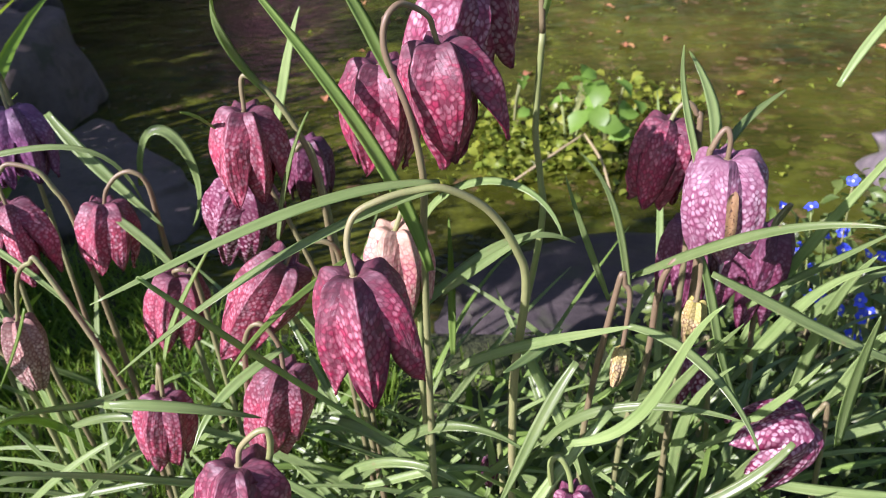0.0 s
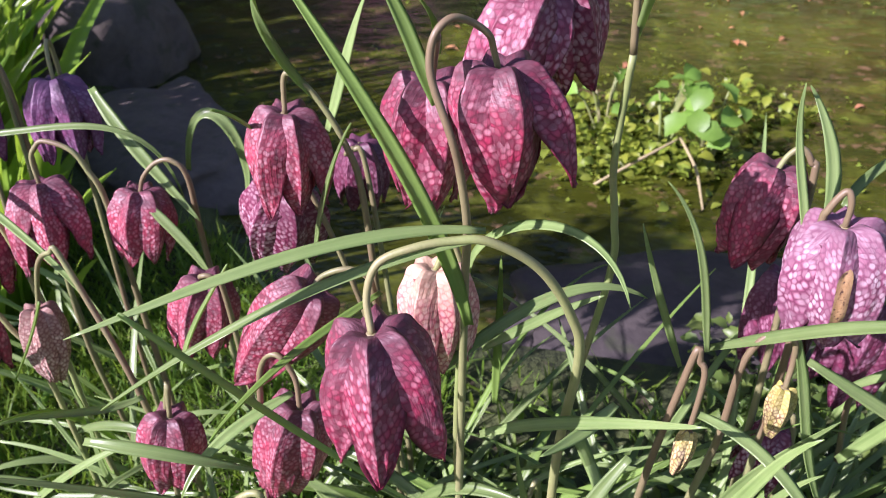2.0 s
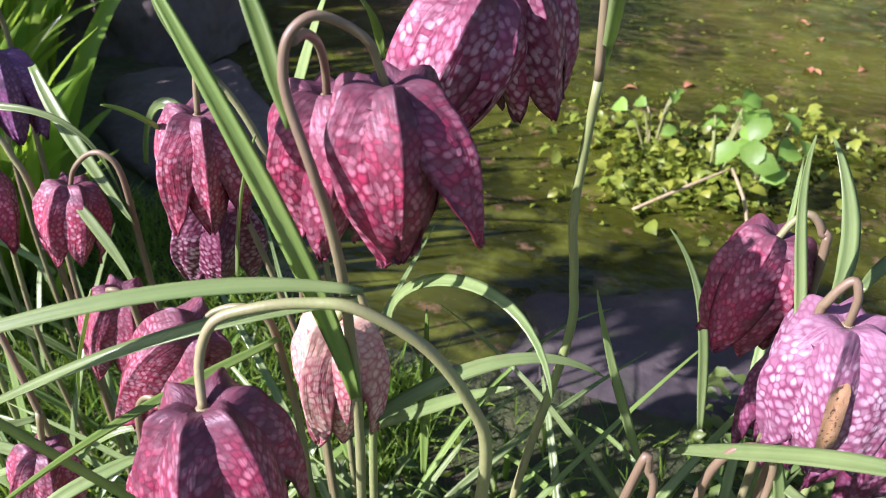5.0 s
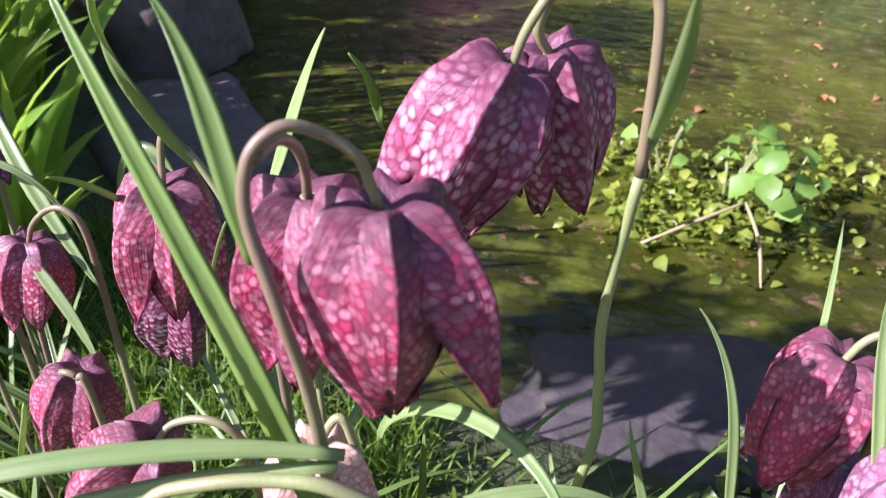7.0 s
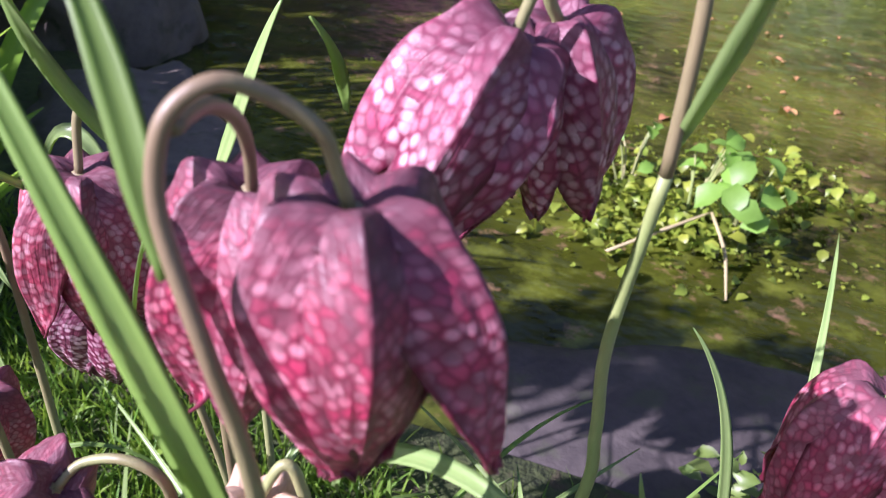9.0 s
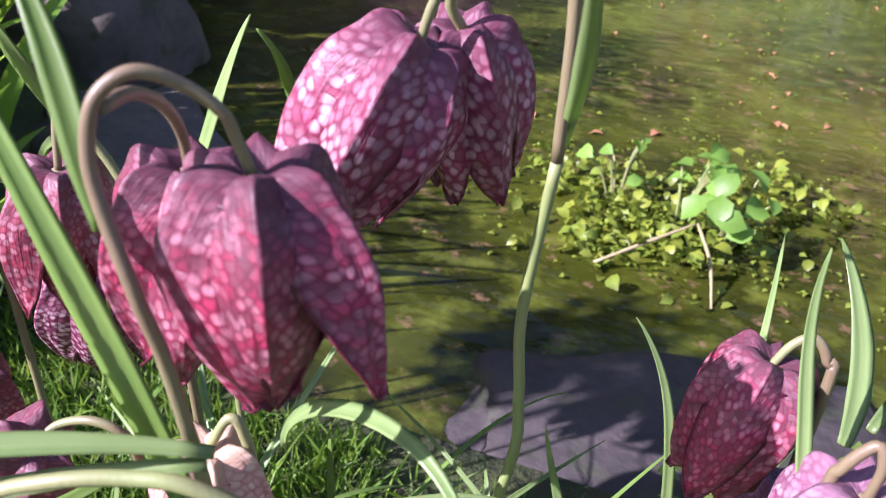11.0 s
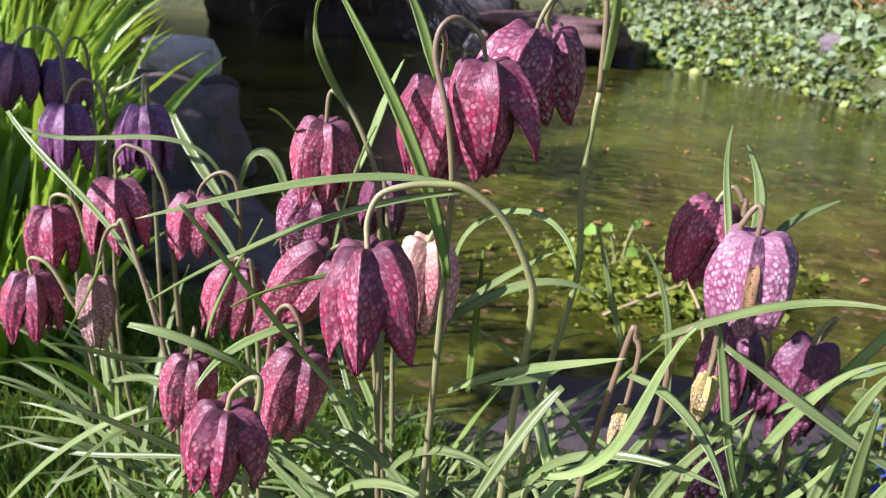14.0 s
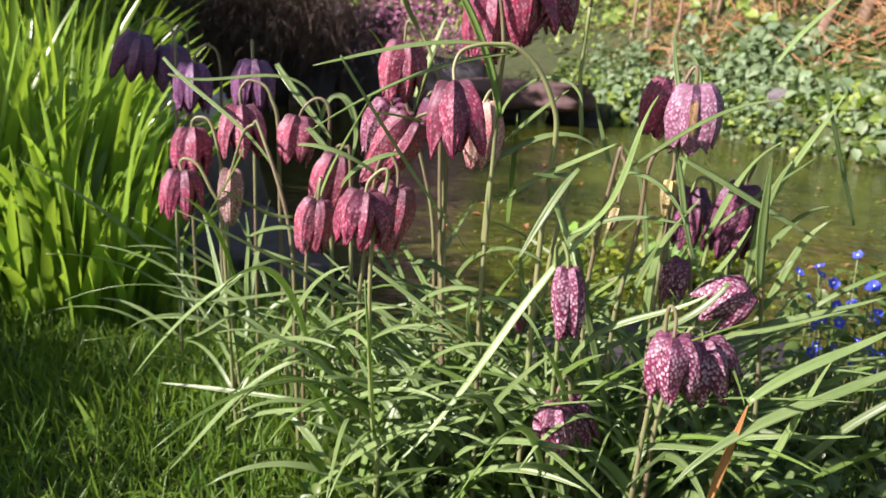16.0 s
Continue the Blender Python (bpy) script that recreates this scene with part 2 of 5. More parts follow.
LEAF_FRESH = blade_material("leaf_fresh", (0.235, 0.355, 0.080), (0.085, 0.165, 0.030), (0.44, 0.63, 0.06), 0.33, 0.38)
STRAP = blade_material("strap_leaf", (0.29, 0.45, 0.055), (0.10, 0.21, 0.022), (0.46, 0.72, 0.04), 0.36, 0.26, 500.0)
GRASS = blade_material("grass_blade", (0.18, 0.31, 0.042), (0.065, 0.140, 0.016), (0.34, 0.55, 0.04), 0.34, 0.45, 700.0, dry=(0.33, 0.29, 0.12))
STALK_BROWN = stem_material("stalk_brown", (0.190, 0.142, 0.078), (0.235, 0.265, 0.105))
STALK_GREEN = stem_material("stalk_green", (0.23, 0.30, 0.095), (0.28, 0.26, 0.12))
CORE = plain_material("flower_core", (0.24, 0.22, 0.10), (0.20, 0.15, 0.10), 700.0, 0.6, 0.3, 0.0003)
DRY = blade_material("dry_leaf", (0.52, 0.27, 0.085), (0.36, 0.15, 0.045), (0.6, 0.3, 0.06), 0.18, 0.6, 700.0)
LAWN_SOIL = plain_material("lawn_ground", (0.030, 0.042, 0.012), (0.075, 0.095, 0.028), 19.0, 0.95, 0.9, 0.012, 6.0, (0.060, 0.045, 0.026))
STONE_DARK = plain_material("stone_slate", (0.032, 0.028, 0.027), (0.070, 0.060, 0.055), 14.0, 0.72, 0.7, 0.006, 6.0, (0.052, 0.056, 0.036))
STONE_BROWN = plain_material("stone_brown", (0.085, 0.070, 0.060), (0.140, 0.115, 0.096), 12.0, 0.8, 0.7, 0.006, 6.0, (0.072, 0.070, 0.046))
# smoother, darker copy of the slate with deep shade put into its colour
STONE_SHADED = plain_material("stone_shaded", (0.012, 0.012, 0.012), (0.032, 0.029, 0.027), 14.0, 0.45, 0.7, 0.006, 6.0, (0.022, 0.026, 0.014))
STONE_PALE = plain_material("stone_sand", (0.40, 0.37, 0.32), (0.56, 0.52, 0.44), 11.0, 0.8, 0.6, 0.005, 6.0, (0.34, 0.33, 0.20))
STONE_GREY = plain_material("stone_grey", (0.11, 0.10, 0.10), (0.20, 0.18, 0.17), 13.0, 0.8, 0.6, 0.006, 6.0, (0.14, 0.15, 0.09))
STONE_RUST = plain_material("stone_rust", (0.085, 0.050, 0.042), (0.15, 0.095, 0.080), 12.0, 0.8, 0.7, 0.006, 6.0)
SPOT = plain_material("withered_spot", (0.42, 0.24, 0.10), (0.56, 0.36, 0.18), 420.0, 0.8, 0.3, 0.0004, 4.0, (0.09, 0.04, 0.03))


def water_material():
    """Murky olive pond: silt and weed seen through a smooth, faintly rippled surface."""
    m, nodes, links, bsdf = material("pond_water")
    wc = world_coords(nodes, links)
    wide, fine = noise_tex(nodes, links, wc, 3.2, 5.0, 0.6), noise_tex(nodes, links, wc, 17.0, 6.0, 0.65)
    col = mixed(nodes, links, ramp(nodes, links, wide, [(0.36, (0, 0, 0)), (0.66, (1, 1, 1))]), (0.011, 0.014, 0.002), (0.066, 0.078, 0.008))
    col = mixed(nodes, links, ramp(nodes, links, fine, [(0.50, (0, 0, 0)), (0.72, (1, 1, 1))]), col, (0.112, 0.134, 0.016))
    leafbed = ramp(nodes, links, noise_tex(nodes, links, wc, 30.0, 5.0, 0.7), [(0.58, (0, 0, 0)), (0.68, (1, 1, 1))])
    col = mixed(nodes, links, mathn(nodes, links, "MULTIPLY", leafbed, 0.75), col, (0.20, 0.12, 0.065))
    links.new(col, bsdf.inputs["Base Color"])
    bsdf.inputs["Roughness"].default_value, bsdf.inputs["IOR"].default_value = 0.07, 1.33
    bumped(nodes, links, bsdf, noise_tex(nodes, links, world_coords(nodes, links, (1, 1.6, 1)), 14.0, 3.0), 0.22, 0.02)
    return m


WATER = water_material()
REED = blade_material("dead_reed", (0.44, 0.38, 0.20), (0.27, 0.22, 0.11), (0.4, 0.35, 0.15), 0.1, 0.7, 300.0)
BED_WEED = blade_material("bed_weed_leaf", (0.165, 0.245, 0.055), (0.055, 0.100, 0.020), (0.25, 0.40, 0.03), 0.28, 0.42, 300.0)
WEED = blade_material("pond_weed", (0.27, 0.34, 0.040), (0.12, 0.17, 0.018), (0.5, 0.6, 0.05), 0.3, 0.4, 300.0)
MARSH = blade_material("marsh_leaf", (0.24, 0.42, 0.07), (0.12, 0.26, 0.030), (0.42, 0.68, 0.05), 0.36, 0.48, 300.0)
COVER = blade_material("cover_leaf", (0.28, 0.38, 0.20), (0.12, 0.20, 0.075), (0.35, 0.5, 0.1), 0.25, 0.5, 300.0)
COVER_LIME = blade_material("cover_lime", (0.32, 0.43, 0.09), (0.15, 0.23, 0.04), (0.4, 0.6, 0.05), 0.3, 0.45, 300.0)
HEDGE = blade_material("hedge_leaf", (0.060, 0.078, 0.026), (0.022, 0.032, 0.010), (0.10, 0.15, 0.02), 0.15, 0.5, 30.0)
HEATHER = blade_material("heather_bloom", (0.64, 0.30, 0.42), (0.38, 0.14, 0.24), (0.7, 0.3, 0.4), 0.25, 0.6, 300.0)
STRAW = blade_material("straw", (0.50, 0.27, 0.11), (0.36, 0.18, 0.075), (0.6, 0.35, 0.1), 0.12, 0.6, 300.0)
THATCH = blade_material("withered_grass", (0.115, 0.080, 0.052), (0.060, 0.040, 0.026), (0.2, 0.12, 0.05), 0.1, 0.8, 300.0)
BARK = plain_material("bark", (0.17, 0.115, 0.07), (0.34, 0.25, 0.16), 30.0, 0.9, 0.8, 0.008)
BLUE = plain_material("blue_petal", (0.035, 0.065, 0.60), (0.075, 0.12, 0.72), 300.0, 0.5, 0.2, 0.0004)
WHITE_EYE = plain_material("flower_eye", (0.75, 0.75, 0.62), (0.6, 0.62, 0.4), 500.0, 0.6, 0.2, 0.0003)


# ---- builders ----
def part(name, mesh, mat, parent=None, label="", smooth=True):
    """Link a mesh as one object under a thing or a part."""
    if mat:
        mesh.materials.append(mat)
    if smooth:
        mesh.polygons.foreach_set("use_smooth", [True] * len(mesh.polygons))
    ob = new(name, mesh)
    ob.parent = parent
    if label:
        ob["label"] = label
    return ob


def mesh_of(name, verts, faces, uvs=None, along=None):
    """A mesh from computed vertices; uvs and along are per-vertex maps."""
    me = bpy.data.meshes.new(name)
    me.from_pydata([tuple(map(float, v)) for v in verts], [], [tuple(map(int, f)) for f in faces])
    for title, data in (("UVMap", uvs), ("along", along)):
        if data is not None:
            layer = me.uv_layers.new(name=title)
            idx = np.empty(len(me.loops), dtype=np.int32)
            me.loops.foreach_get("vertex_index", idx)
            layer.data.foreach_set("uv", np.asarray(data, dtype=np.float32)[idx].ravel())
    me.update()
    return me


def grid_faces(rows, cols, start=0, wrap=False):
    i, j = np.meshgrid(np.arange(rows - 1), np.arange(cols if wrap else cols - 1), indexing="ij")
    a, b = i * cols + j, i * cols + (j + 1) % cols
    return (np.stack([a, b, b + cols, a + cols], -1).reshape(-1, 4) + start).tolist()


def smooth_path(points, per=7):
    """A soft curve through the given points (Catmull-Rom)."""
    p = np.array(points, dtype=float)
    p = np.vstack([2 * p[0] - p[1], p, 2 * p[-1] - p[-2]])
    out = []
    for k in range(1, len(p) - 2):
        for t in np.linspace(0, 1, per, endpoint=False):
            a, b, c, d = p[k - 1:k + 3]
            out.append(0.5 * (2 * b + (c - a) * t + (2 * a - 5 * b + 4 * c - d) * t * t + (3 * b - a - 3 * c + d) * t ** 3))
    out.append(p[-2])
    return np.array(out)


def tube(points, radii, sides=8):
    """Vertices and faces of a round stalk along the points."""
    p, n = np.asarray(points), len(points)
    tang = np.gradient(p, axis=0)
    tang /= np.linalg.norm(tang, axis=1)[:, None] + 1e-12
    ref = np.array((0.31, -0.94, 0.12))
    side = np.cross(tang, ref)
    side /= np.linalg.norm(side, axis=1)[:, None] + 1e-12
    up = np.cross(side, tang)
    ang = np.linspace(0, 2 * math.pi, sides, endpoint=False)
    rad = np.interp(np.linspace(0, 1, n), np.linspace(0, 1, len(radii)), radii)
    v = p[:, None] + rad[:, None, None] * (np.cos(ang)[None, :, None] * side[:, None] + np.sin(ang)[None, :, None] * up[:, None])
    faces = grid_faces(n, sides, 0, True)
    faces += [tuple(range(sides))[::-1], tuple(range((n - 1) * sides, n * sides))]
    return v.reshape(-1, 3), faces


def bezier(p0, p1, p2, p3, n):
    t = np.linspace(0, 1, n)[:, None]
    p0, p1, p2, p3 = map(np.asarray, (p0, p1, p2, p3))
    return (1 - t) ** 3 * p0 + 3 * t * (1 - t) ** 2 * p1 + 3 * t * t * (1 - t) * p2 + t ** 3 * p3


def strap(curve, width, fold=0.35, twist=0.0, face=(0.0, -0.55, 0.84), thick=0.0006, blunt=0.5):
    """A long narrow leaf with a keel, thickness and pointed tip along a curve: vertices, faces, uv."""
    p, n = np.asarray(curve), len(curve)
    t = np.linspace(0, 1, n)
    tang = np.gradient(p, axis=0)
    tang /= np.linalg.norm(tang, axis=1)[:, None] + 1e-12
    side = np.cross(tang, np.asarray(face))
    side /= np.linalg.norm(side, axis=1)[:, None] + 1e-12
    norm = np.cross(side, tang)
    a = (twist * t)[:, None]
    side, norm = side * np.cos(a) + norm * np.sin(a), norm * np.cos(a) - side * np.sin(a)
    w = 0.5 * width * (0.55 + 0.45 * np.minimum(1, t / 0.22)) * np.clip((1 - t) / blunt, 0, 1) ** 0.62 + 0.00012
    w = w[:, None]
    rows = [p - side * w + norm * w * fold, p - side * w * 0.5 + norm * w * fold * 0.32, p, p + side * w * 0.5 + norm * w * fold * 0.32,
            p + side * w + norm * w * fold, p + side * w * 0.45 + norm * (w * fold * 0.30 - thick), p - norm * thick, p - side * w * 0.45 + norm * (w * fold * 0.30 - thick)]
    v = np.stack(rows, 1).reshape(-1, 3)
    length = np.r_[0, np.cumsum(np.linalg.norm(np.diff(p, axis=0), axis=1))]
    cross = np.array((-1, -0.5, 0, 0.5, 1, 0.45, 0, -0.45))
    uv = np.stack([(w * cross[None]).ravel(), np.repeat(length, 8)], 1)
    faces = grid_faces(n, 8, 0, True) + [tuple(range(8))[::-1], tuple(range((n - 1) * 8, n * 8))]
    return v, faces, uv


def many_blades(rng, bases, tips, bow, width, segs=5, fold=0.4):
    """Simple keeled blades from bases to tips, bowed by the vectors bow: one joined set of vertices, faces, uv."""
    n = len(bases)
    t = np.linspace(0, 1, segs + 1)
    ctr = bases[:, None] * (1 - t)[None, :, None] + tips[:, None] * t[None, :, None] + bow[:, None] * (4 * t * (1 - t))[None, :, None]
    tang = np.gradient(ctr, axis=1)
    tang /= np.linalg.norm(tang, axis=2)[..., None] + 1e-12
    a = rng.uniform(0, 2 * math.pi, n)
    ref = np.stack([np.cos(a), np.sin(a), 0.25 * np.ones(n)], 1)[:, None]
    side = np.cross(tang, np.broadcast_to(ref, tang.shape))
    side /= np.linalg.norm(side, axis=2)[..., None] + 1e-12
    norm = np.cross(side, tang)
    w = (0.5 * np.broadcast_to(width, (n,)))[:, None] * ((0.7 + 0.3 * np.minimum(1, t / 0.3)) * np.clip((1 - t) / 0.6, 0, 1) ** 0.7 + 0.03)[None]
    w = w[..., None]
    v = np.stack([ctr - side * w + norm * w * fold, ctr, ctr + side * w + norm * w * fold], 2)
    one = np.array(grid_faces(segs + 1, 3))
    faces = (one[None] + (np.arange(n) * 3 * (segs + 1))[:, None, None]).reshape(-1, 4)
    ln = np.linalg.norm(tips - bases, axis=1)
    uv = np.stack([np.broadcast_to(np.array((-1, 0, 1)) * 0.002, (n, segs + 1, 3)), np.broadcast_to((t[None] * ln[:, None])[..., None], (n, segs + 1, 3))], -1)
    return v.reshape(-1, 3), faces, uv.reshape(-1, 2)


def many_leaves(rng, centres, normals, size, slim=0.6):
    """Small oval folded leaves (two curved halves each) at the centres, facing along the normals."""
    n = len(centres)
    normals = normals / (np.linalg.norm(normals, axis=1)[:, None] + 1e-12)
    d = rng.normal(size=(n, 3))
    d -= normals * (d * normals).sum(1)[:, None]
    d /= np.linalg.norm(d, axis=1)[:, None] + 1e-12
    s = np.cross(normals, d)
    size = np.broadcast_to(size, (n,))[:, None]
    prof = ((-0.5, 0.0, -0.06), (-0.22, 0.78, 0.02), (0.12, 0.88, 0.03), (0.5, 0.0, -0.12))
    v = []
    for along, half, lift in prof:
        for sgn in (-1, 0, 1):
            v.append(centres + d * size * along + s * size * sgn * half * 0.5 * slim + normals * size * (lift + (0.14 * half if sgn else 0.0)))
    v = np.stack(v, 1).reshape(-1, 3)
    one = np.array(grid_faces(4, 3))
    faces = (one[None] + (np.arange(n) * 12)[:, None, None]).reshape(-1, 4)
    uv = np.tile(np.array([(x, y) for y in (0, 0.3, 0.6, 1) for x in (-1, 0, 1)]) * 0.004, (n, 1))
    return v, faces, uv


def thing(name, at, label, category, group=""):
    """An Empty at the base of a thing whose parts hang under it."""
    ob = new(name)
    ob.location, ob.empty_display_size = at, 0.02
    return tagged(ob, label, category, group)


def stuff(name, data, mat, label, category="plants"):
    v, f, uv = data
    return tagged(part(name, mesh_of(name, v, f, uv), mat), label, category, kind="stuff")


def joined(sets):
    vs, fs, us, k = [], [], [], 0
    for v, f, uv in sets:
        vs.append(v), us.append(uv), fs.append(np.asarray(f) + k)
        k += len(v)
    return np.vstack(vs), np.vstack(fs), np.vstack(us)


# the bell: how far out and how far down the petal runs, as shares of the radius and the length
BELL_OUT = np.array((0.06, 0.34, 0.64, 0.86, 0.97, 1.0, 0.96, 0.87, 0.74))
BELL_DOWN = np.array((0.0, -0.015, 0.03, 0.12, 0.28, 0.47, 0.67, 0.85, 1.0))
BUD_OUT = np.array((0.08, 0.42, 0.74, 0.93, 1.0, 0.96, 0.82, 0.60, 0.30))
BUD_DOWN = np.array((0.0, 0.01, 0.06, 0.15, 0.30, 0.48, 0.68, 0.87, 1.0))


def petal_mesh(rng, length, radius, flare, inner, bud, gape, taper):
    """One petal with a keel, a thickness, puckered faces and wavy edges; the stalk end is at the origin and it hangs down along -z, facing +x."""
    nv, nu = 31, 19
    v = np.linspace(0, 1, nv)
    k = np.linspace(0, 1, 9)
    out = np.interp(v, k, BUD_OUT if bud else BELL_OUT)
    down = np.interp(v, k, BUD_DOWN if bud else BELL_DOWN)
    for _ in range(4):
        out[1:-1], down[1:-1] = 0.25 * out[:-2] + 0.5 * out[1:-1] + 0.25 * out[2:], 0.25 * down[:-2] + 0.5 * down[1:-1] + 0.25 * down[2:]
    out = out + flare * np.clip((v - 0.35) / 0.65, 0, 1) ** 1.5
    out *= (0.955 if inner else 1.0) * (1 - taper * np.clip((v - 0.3) / 0.7, 0, 1) ** 1.7)
    down = down * (1.0 + rng.uniform(-0.07, 0.03))
    shut = 1.0 - gape
    half = np.interp(v, (0, 0.08, 0.20, 0.40, 0.52, 0.64, 0.76, 0.87, 0.95, 1.0),
                     (0.07, 0.25, 0.44, 0.53, 0.50 + 0.04 * shut, 0.43 + 0.09 * shut, 0.335 + 0.15 * shut, 0.225 + 0.16 * shut, 0.125 + 0.08 * shut, 0.025))
    half *= (1.08 if inner else 1.0) * rng.uniform(0.94, 1.06)
    if bud:
        half = np.maximum(half, 0.60 * out)
        half[-1] = 0.12
    u = np.linspace(-1, 1, nu)
    u = np.sign(u) * np.abs(u) ** 1.3
    ph, am = rng.uniform(0, 6.28, 6), rng.uniform(0.4, 1.0, 6)
    uu, vv = np.meshgrid(u, v)
    full = np.clip(vv * 4, 0, 1)
    au = np.abs(uu)
    # two curved faces that meet in a ridge along the midrib
    ridge = np.interp(v, (0, 0.08, 0.20, 0.42, 0.7, 1.0), (0.5, 1.35, 1.65, 1.25, 1.0, 0.8))[:, None]
    drop = ridge * half[:, None] * (0.54 * au + 0.44 * au ** 2.1)
    # nectary knuckle on the shoulder, a groove on each side of the midrib and edges that turn outwards
    drop = drop - 0.075 * np.exp(-((vv - 0.21) / 0.075) ** 2) * np.exp(-(uu / 0.30) ** 2)
    drop = drop + 0.022 * np.exp(-((au - 0.17) / 0.09) ** 2) * full
    drop = drop - (0.02 if inner else 0.07) * np.clip((au - 0.66) / 0.34, 0, 1) ** 2 * full
    pucker = 0.016 * am[0] * np.sin(11 * vv + 3 * uu + ph[0]) + 0.012 * am[1] * np.sin(23 * vv - 7 * uu + ph[1]) + 0.020 * am[3] * np.sin(12 * uu + 2.2 * vv + ph[1]) * vv
    hem = 0.055 * am[2] * au ** 2 * np.sin(13 * vv + ph[2] + 1.5 * np.sign(uu)) + 0.030 * am[4] * au ** 3 * np.sin(29 * vv + ph[4])
    x = radius * (out[:, None] - drop + (pucker + hem) * np.clip(vv * 3, 0, 1))
    # one margin fuller than the other, and a slight sideways bend towards the tip
    y = radius * (half[:, None] * (uu + 0.05 * am[5] * np.sin(7 * vv + ph[5]) * au * np.clip(vv * 3, 0, 1)) + 0.13 * am[3] * math.sin(ph[3]) * vv ** 2)
    phi = half[:, None] * uu
    z = -length * (down[:, None] - 0.085 * np.exp(-((vv - 0.17) / 0.12) ** 2) * (1 - au) + 0.012 * np.sin(6 * uu + ph[3]) * vv)
    outer = np.stack([x, y, z], -1)
    du, dv = np.gradient(outer, axis=1), np.gradient(outer, axis=0)
    nrm = np.cross(dv, du)
    nrm /= np.linalg.norm(nrm, axis=2)[..., None] + 1e-12
    inside = outer - nrm * np.sign((nrm[..., 0] * 1.0).mean() + 1e-9) * 0.00045
    verts = np.vstack([outer.reshape(-1, 3), inside.reshape(-1, 3)])
    n = nv * nu
    faces = grid_faces(nv, nu) + [tuple(reversed(f)) for f in grid_faces(nv, nu, n)]
    rim = [i * nu for i in range(nv)] + [(nv - 1) * nu + j for j in range(1, nu)] + [i * nu + nu - 1 for i in range(nv - 2, -1, -1)] + list(range(nu - 2, 0, -1))
    faces += [(a, rim[(q + 1) % len(rim)], rim[(q + 1) % len(rim)] + n, a + n) for q, a in enumerate(rim)]
    uv = np.stack([phi * radius * 1.1, np.broadcast_to(vv * length * 1.15, phi.shape)], -1).reshape(-1, 2)
    al = np.stack([uu, vv], -1).reshape(-1, 2)
    return mesh_of("petal", verts, faces, np.vstack([uv, uv]), np.vstack([al, al])), outer


def add_bell(plant, neck, tip, wide, tint, flare=0.0, spin=0.0, gape=1.0, taper=0.0, bud=False, label="", spot=-1, curl=-1, seed=1):
    """A nodding flower under its plant: a core with ovary and stamens, and six petals as sub-parts."""
    rng = np.random.default_rng(seed)
    base = plant.location
    neck, tip = Vector(neck), Vector(tip)
    length = (tip - neck).length
    radius = 0.5 * wide * length
    pts = [(0, 0, 0.0006), (0, 0, -0.12 * length), (0, 0, -0.45 * length)]
    v, f = tube(smooth_path(pts, 4), (0.0016, 0.0024, 0.0022, 0.0012), 8)
    verts, faces = [v], list(f)
    at = len(v)
    for q in range(6):
        a = q * math.pi / 3 + 0.3
        r = 0.28 * radius
        v, f = tube(smooth_path([(0.02 * radius * math.cos(a), 0.02 * radius * math.sin(a), -0.06 * length), (r * math.cos(a), r * math.sin(a), -0.45 * length), (r * math.cos(a), r * math.sin(a), -0.66 * length)], 4),
                    (0.0004, 0.0004, 0.0006, 0.0012, 0.0008), 6)
        verts.append(v)
        faces += [tuple(np.array(g) + at) for g in f]
        at += len(v)
    flower = part("flower", mesh_of("flower", np.vstack(verts), faces), CORE, plant, label)
    axis = (tip - neck).normalized()
    turn = Vector((0, 0, -1)).rotation_difference(axis).to_matrix().to_4x4()
    flower.matrix_local = Matrix.Translation(neck - base) @ turn @ Matrix.Rotation(spin, 4, "Z")
    for q in range(6):
        me, shape = petal_mesh(rng, length, radius, flare * (1 + 0.35 * rng.normal()) + (0.34 if q == curl else 0.0), q % 2 == 1 and q != curl, bud, 1.0 if q == curl else gape, 0.0 if q == curl else taper)
        petal = part("petal", me, PETAL[tint], flower)
        turned = Matrix.Rotation(q * math.pi / 3 + 0.06 * rng.normal(), 4, "Z") @ Matrix.Rotation(0.035 * rng.normal(), 4, "Y")
        if q == curl:
            turned = turned @ Matrix.Scale(0.86, 4, (0, 0, 1))
        petal.matrix_local = turned
        if q == spot:
            # a withered, papery patch on the outside of this petal
            r0, c0, rows, cols = 12, 9, 12, 6
            mask = [(i, j) for i in range(rows) for j in range(cols)]
            mid = shape[r0:r0 + rows, c0:c0 + cols].mean((0, 1))
            pts = []
            for i, j in mask:
                p = shape[r0 + i, c0 + j].copy()
                edge = 0.55 if i in (0, rows - 1) else (0.85 if i in (1, rows - 2) else 1.0)
                p[1] = mid[1] + (p[1] - mid[1]) * edge
                pts.append(p + (0.00065, 0, 0))
            mark = part("withered_patch", mesh_of("withered_patch", pts, grid_faces(rows, cols)), SPOT, flower, "papery tan withered patch with dark specks")
            mark.matrix_local = turned
    return flower


def add_leaf(plant, curve, width, mat=None, fold=0.35, twist=0.0, face=(0.0, -0.55, 0.84), name="leaf", label=""):
    v, f, uv = strap(np.asarray(curve) - np.array(plant.location), width, fold, twist, face)
    return part(name, mesh_of(name, v, f, uv), mat or LEAF, plant, label)


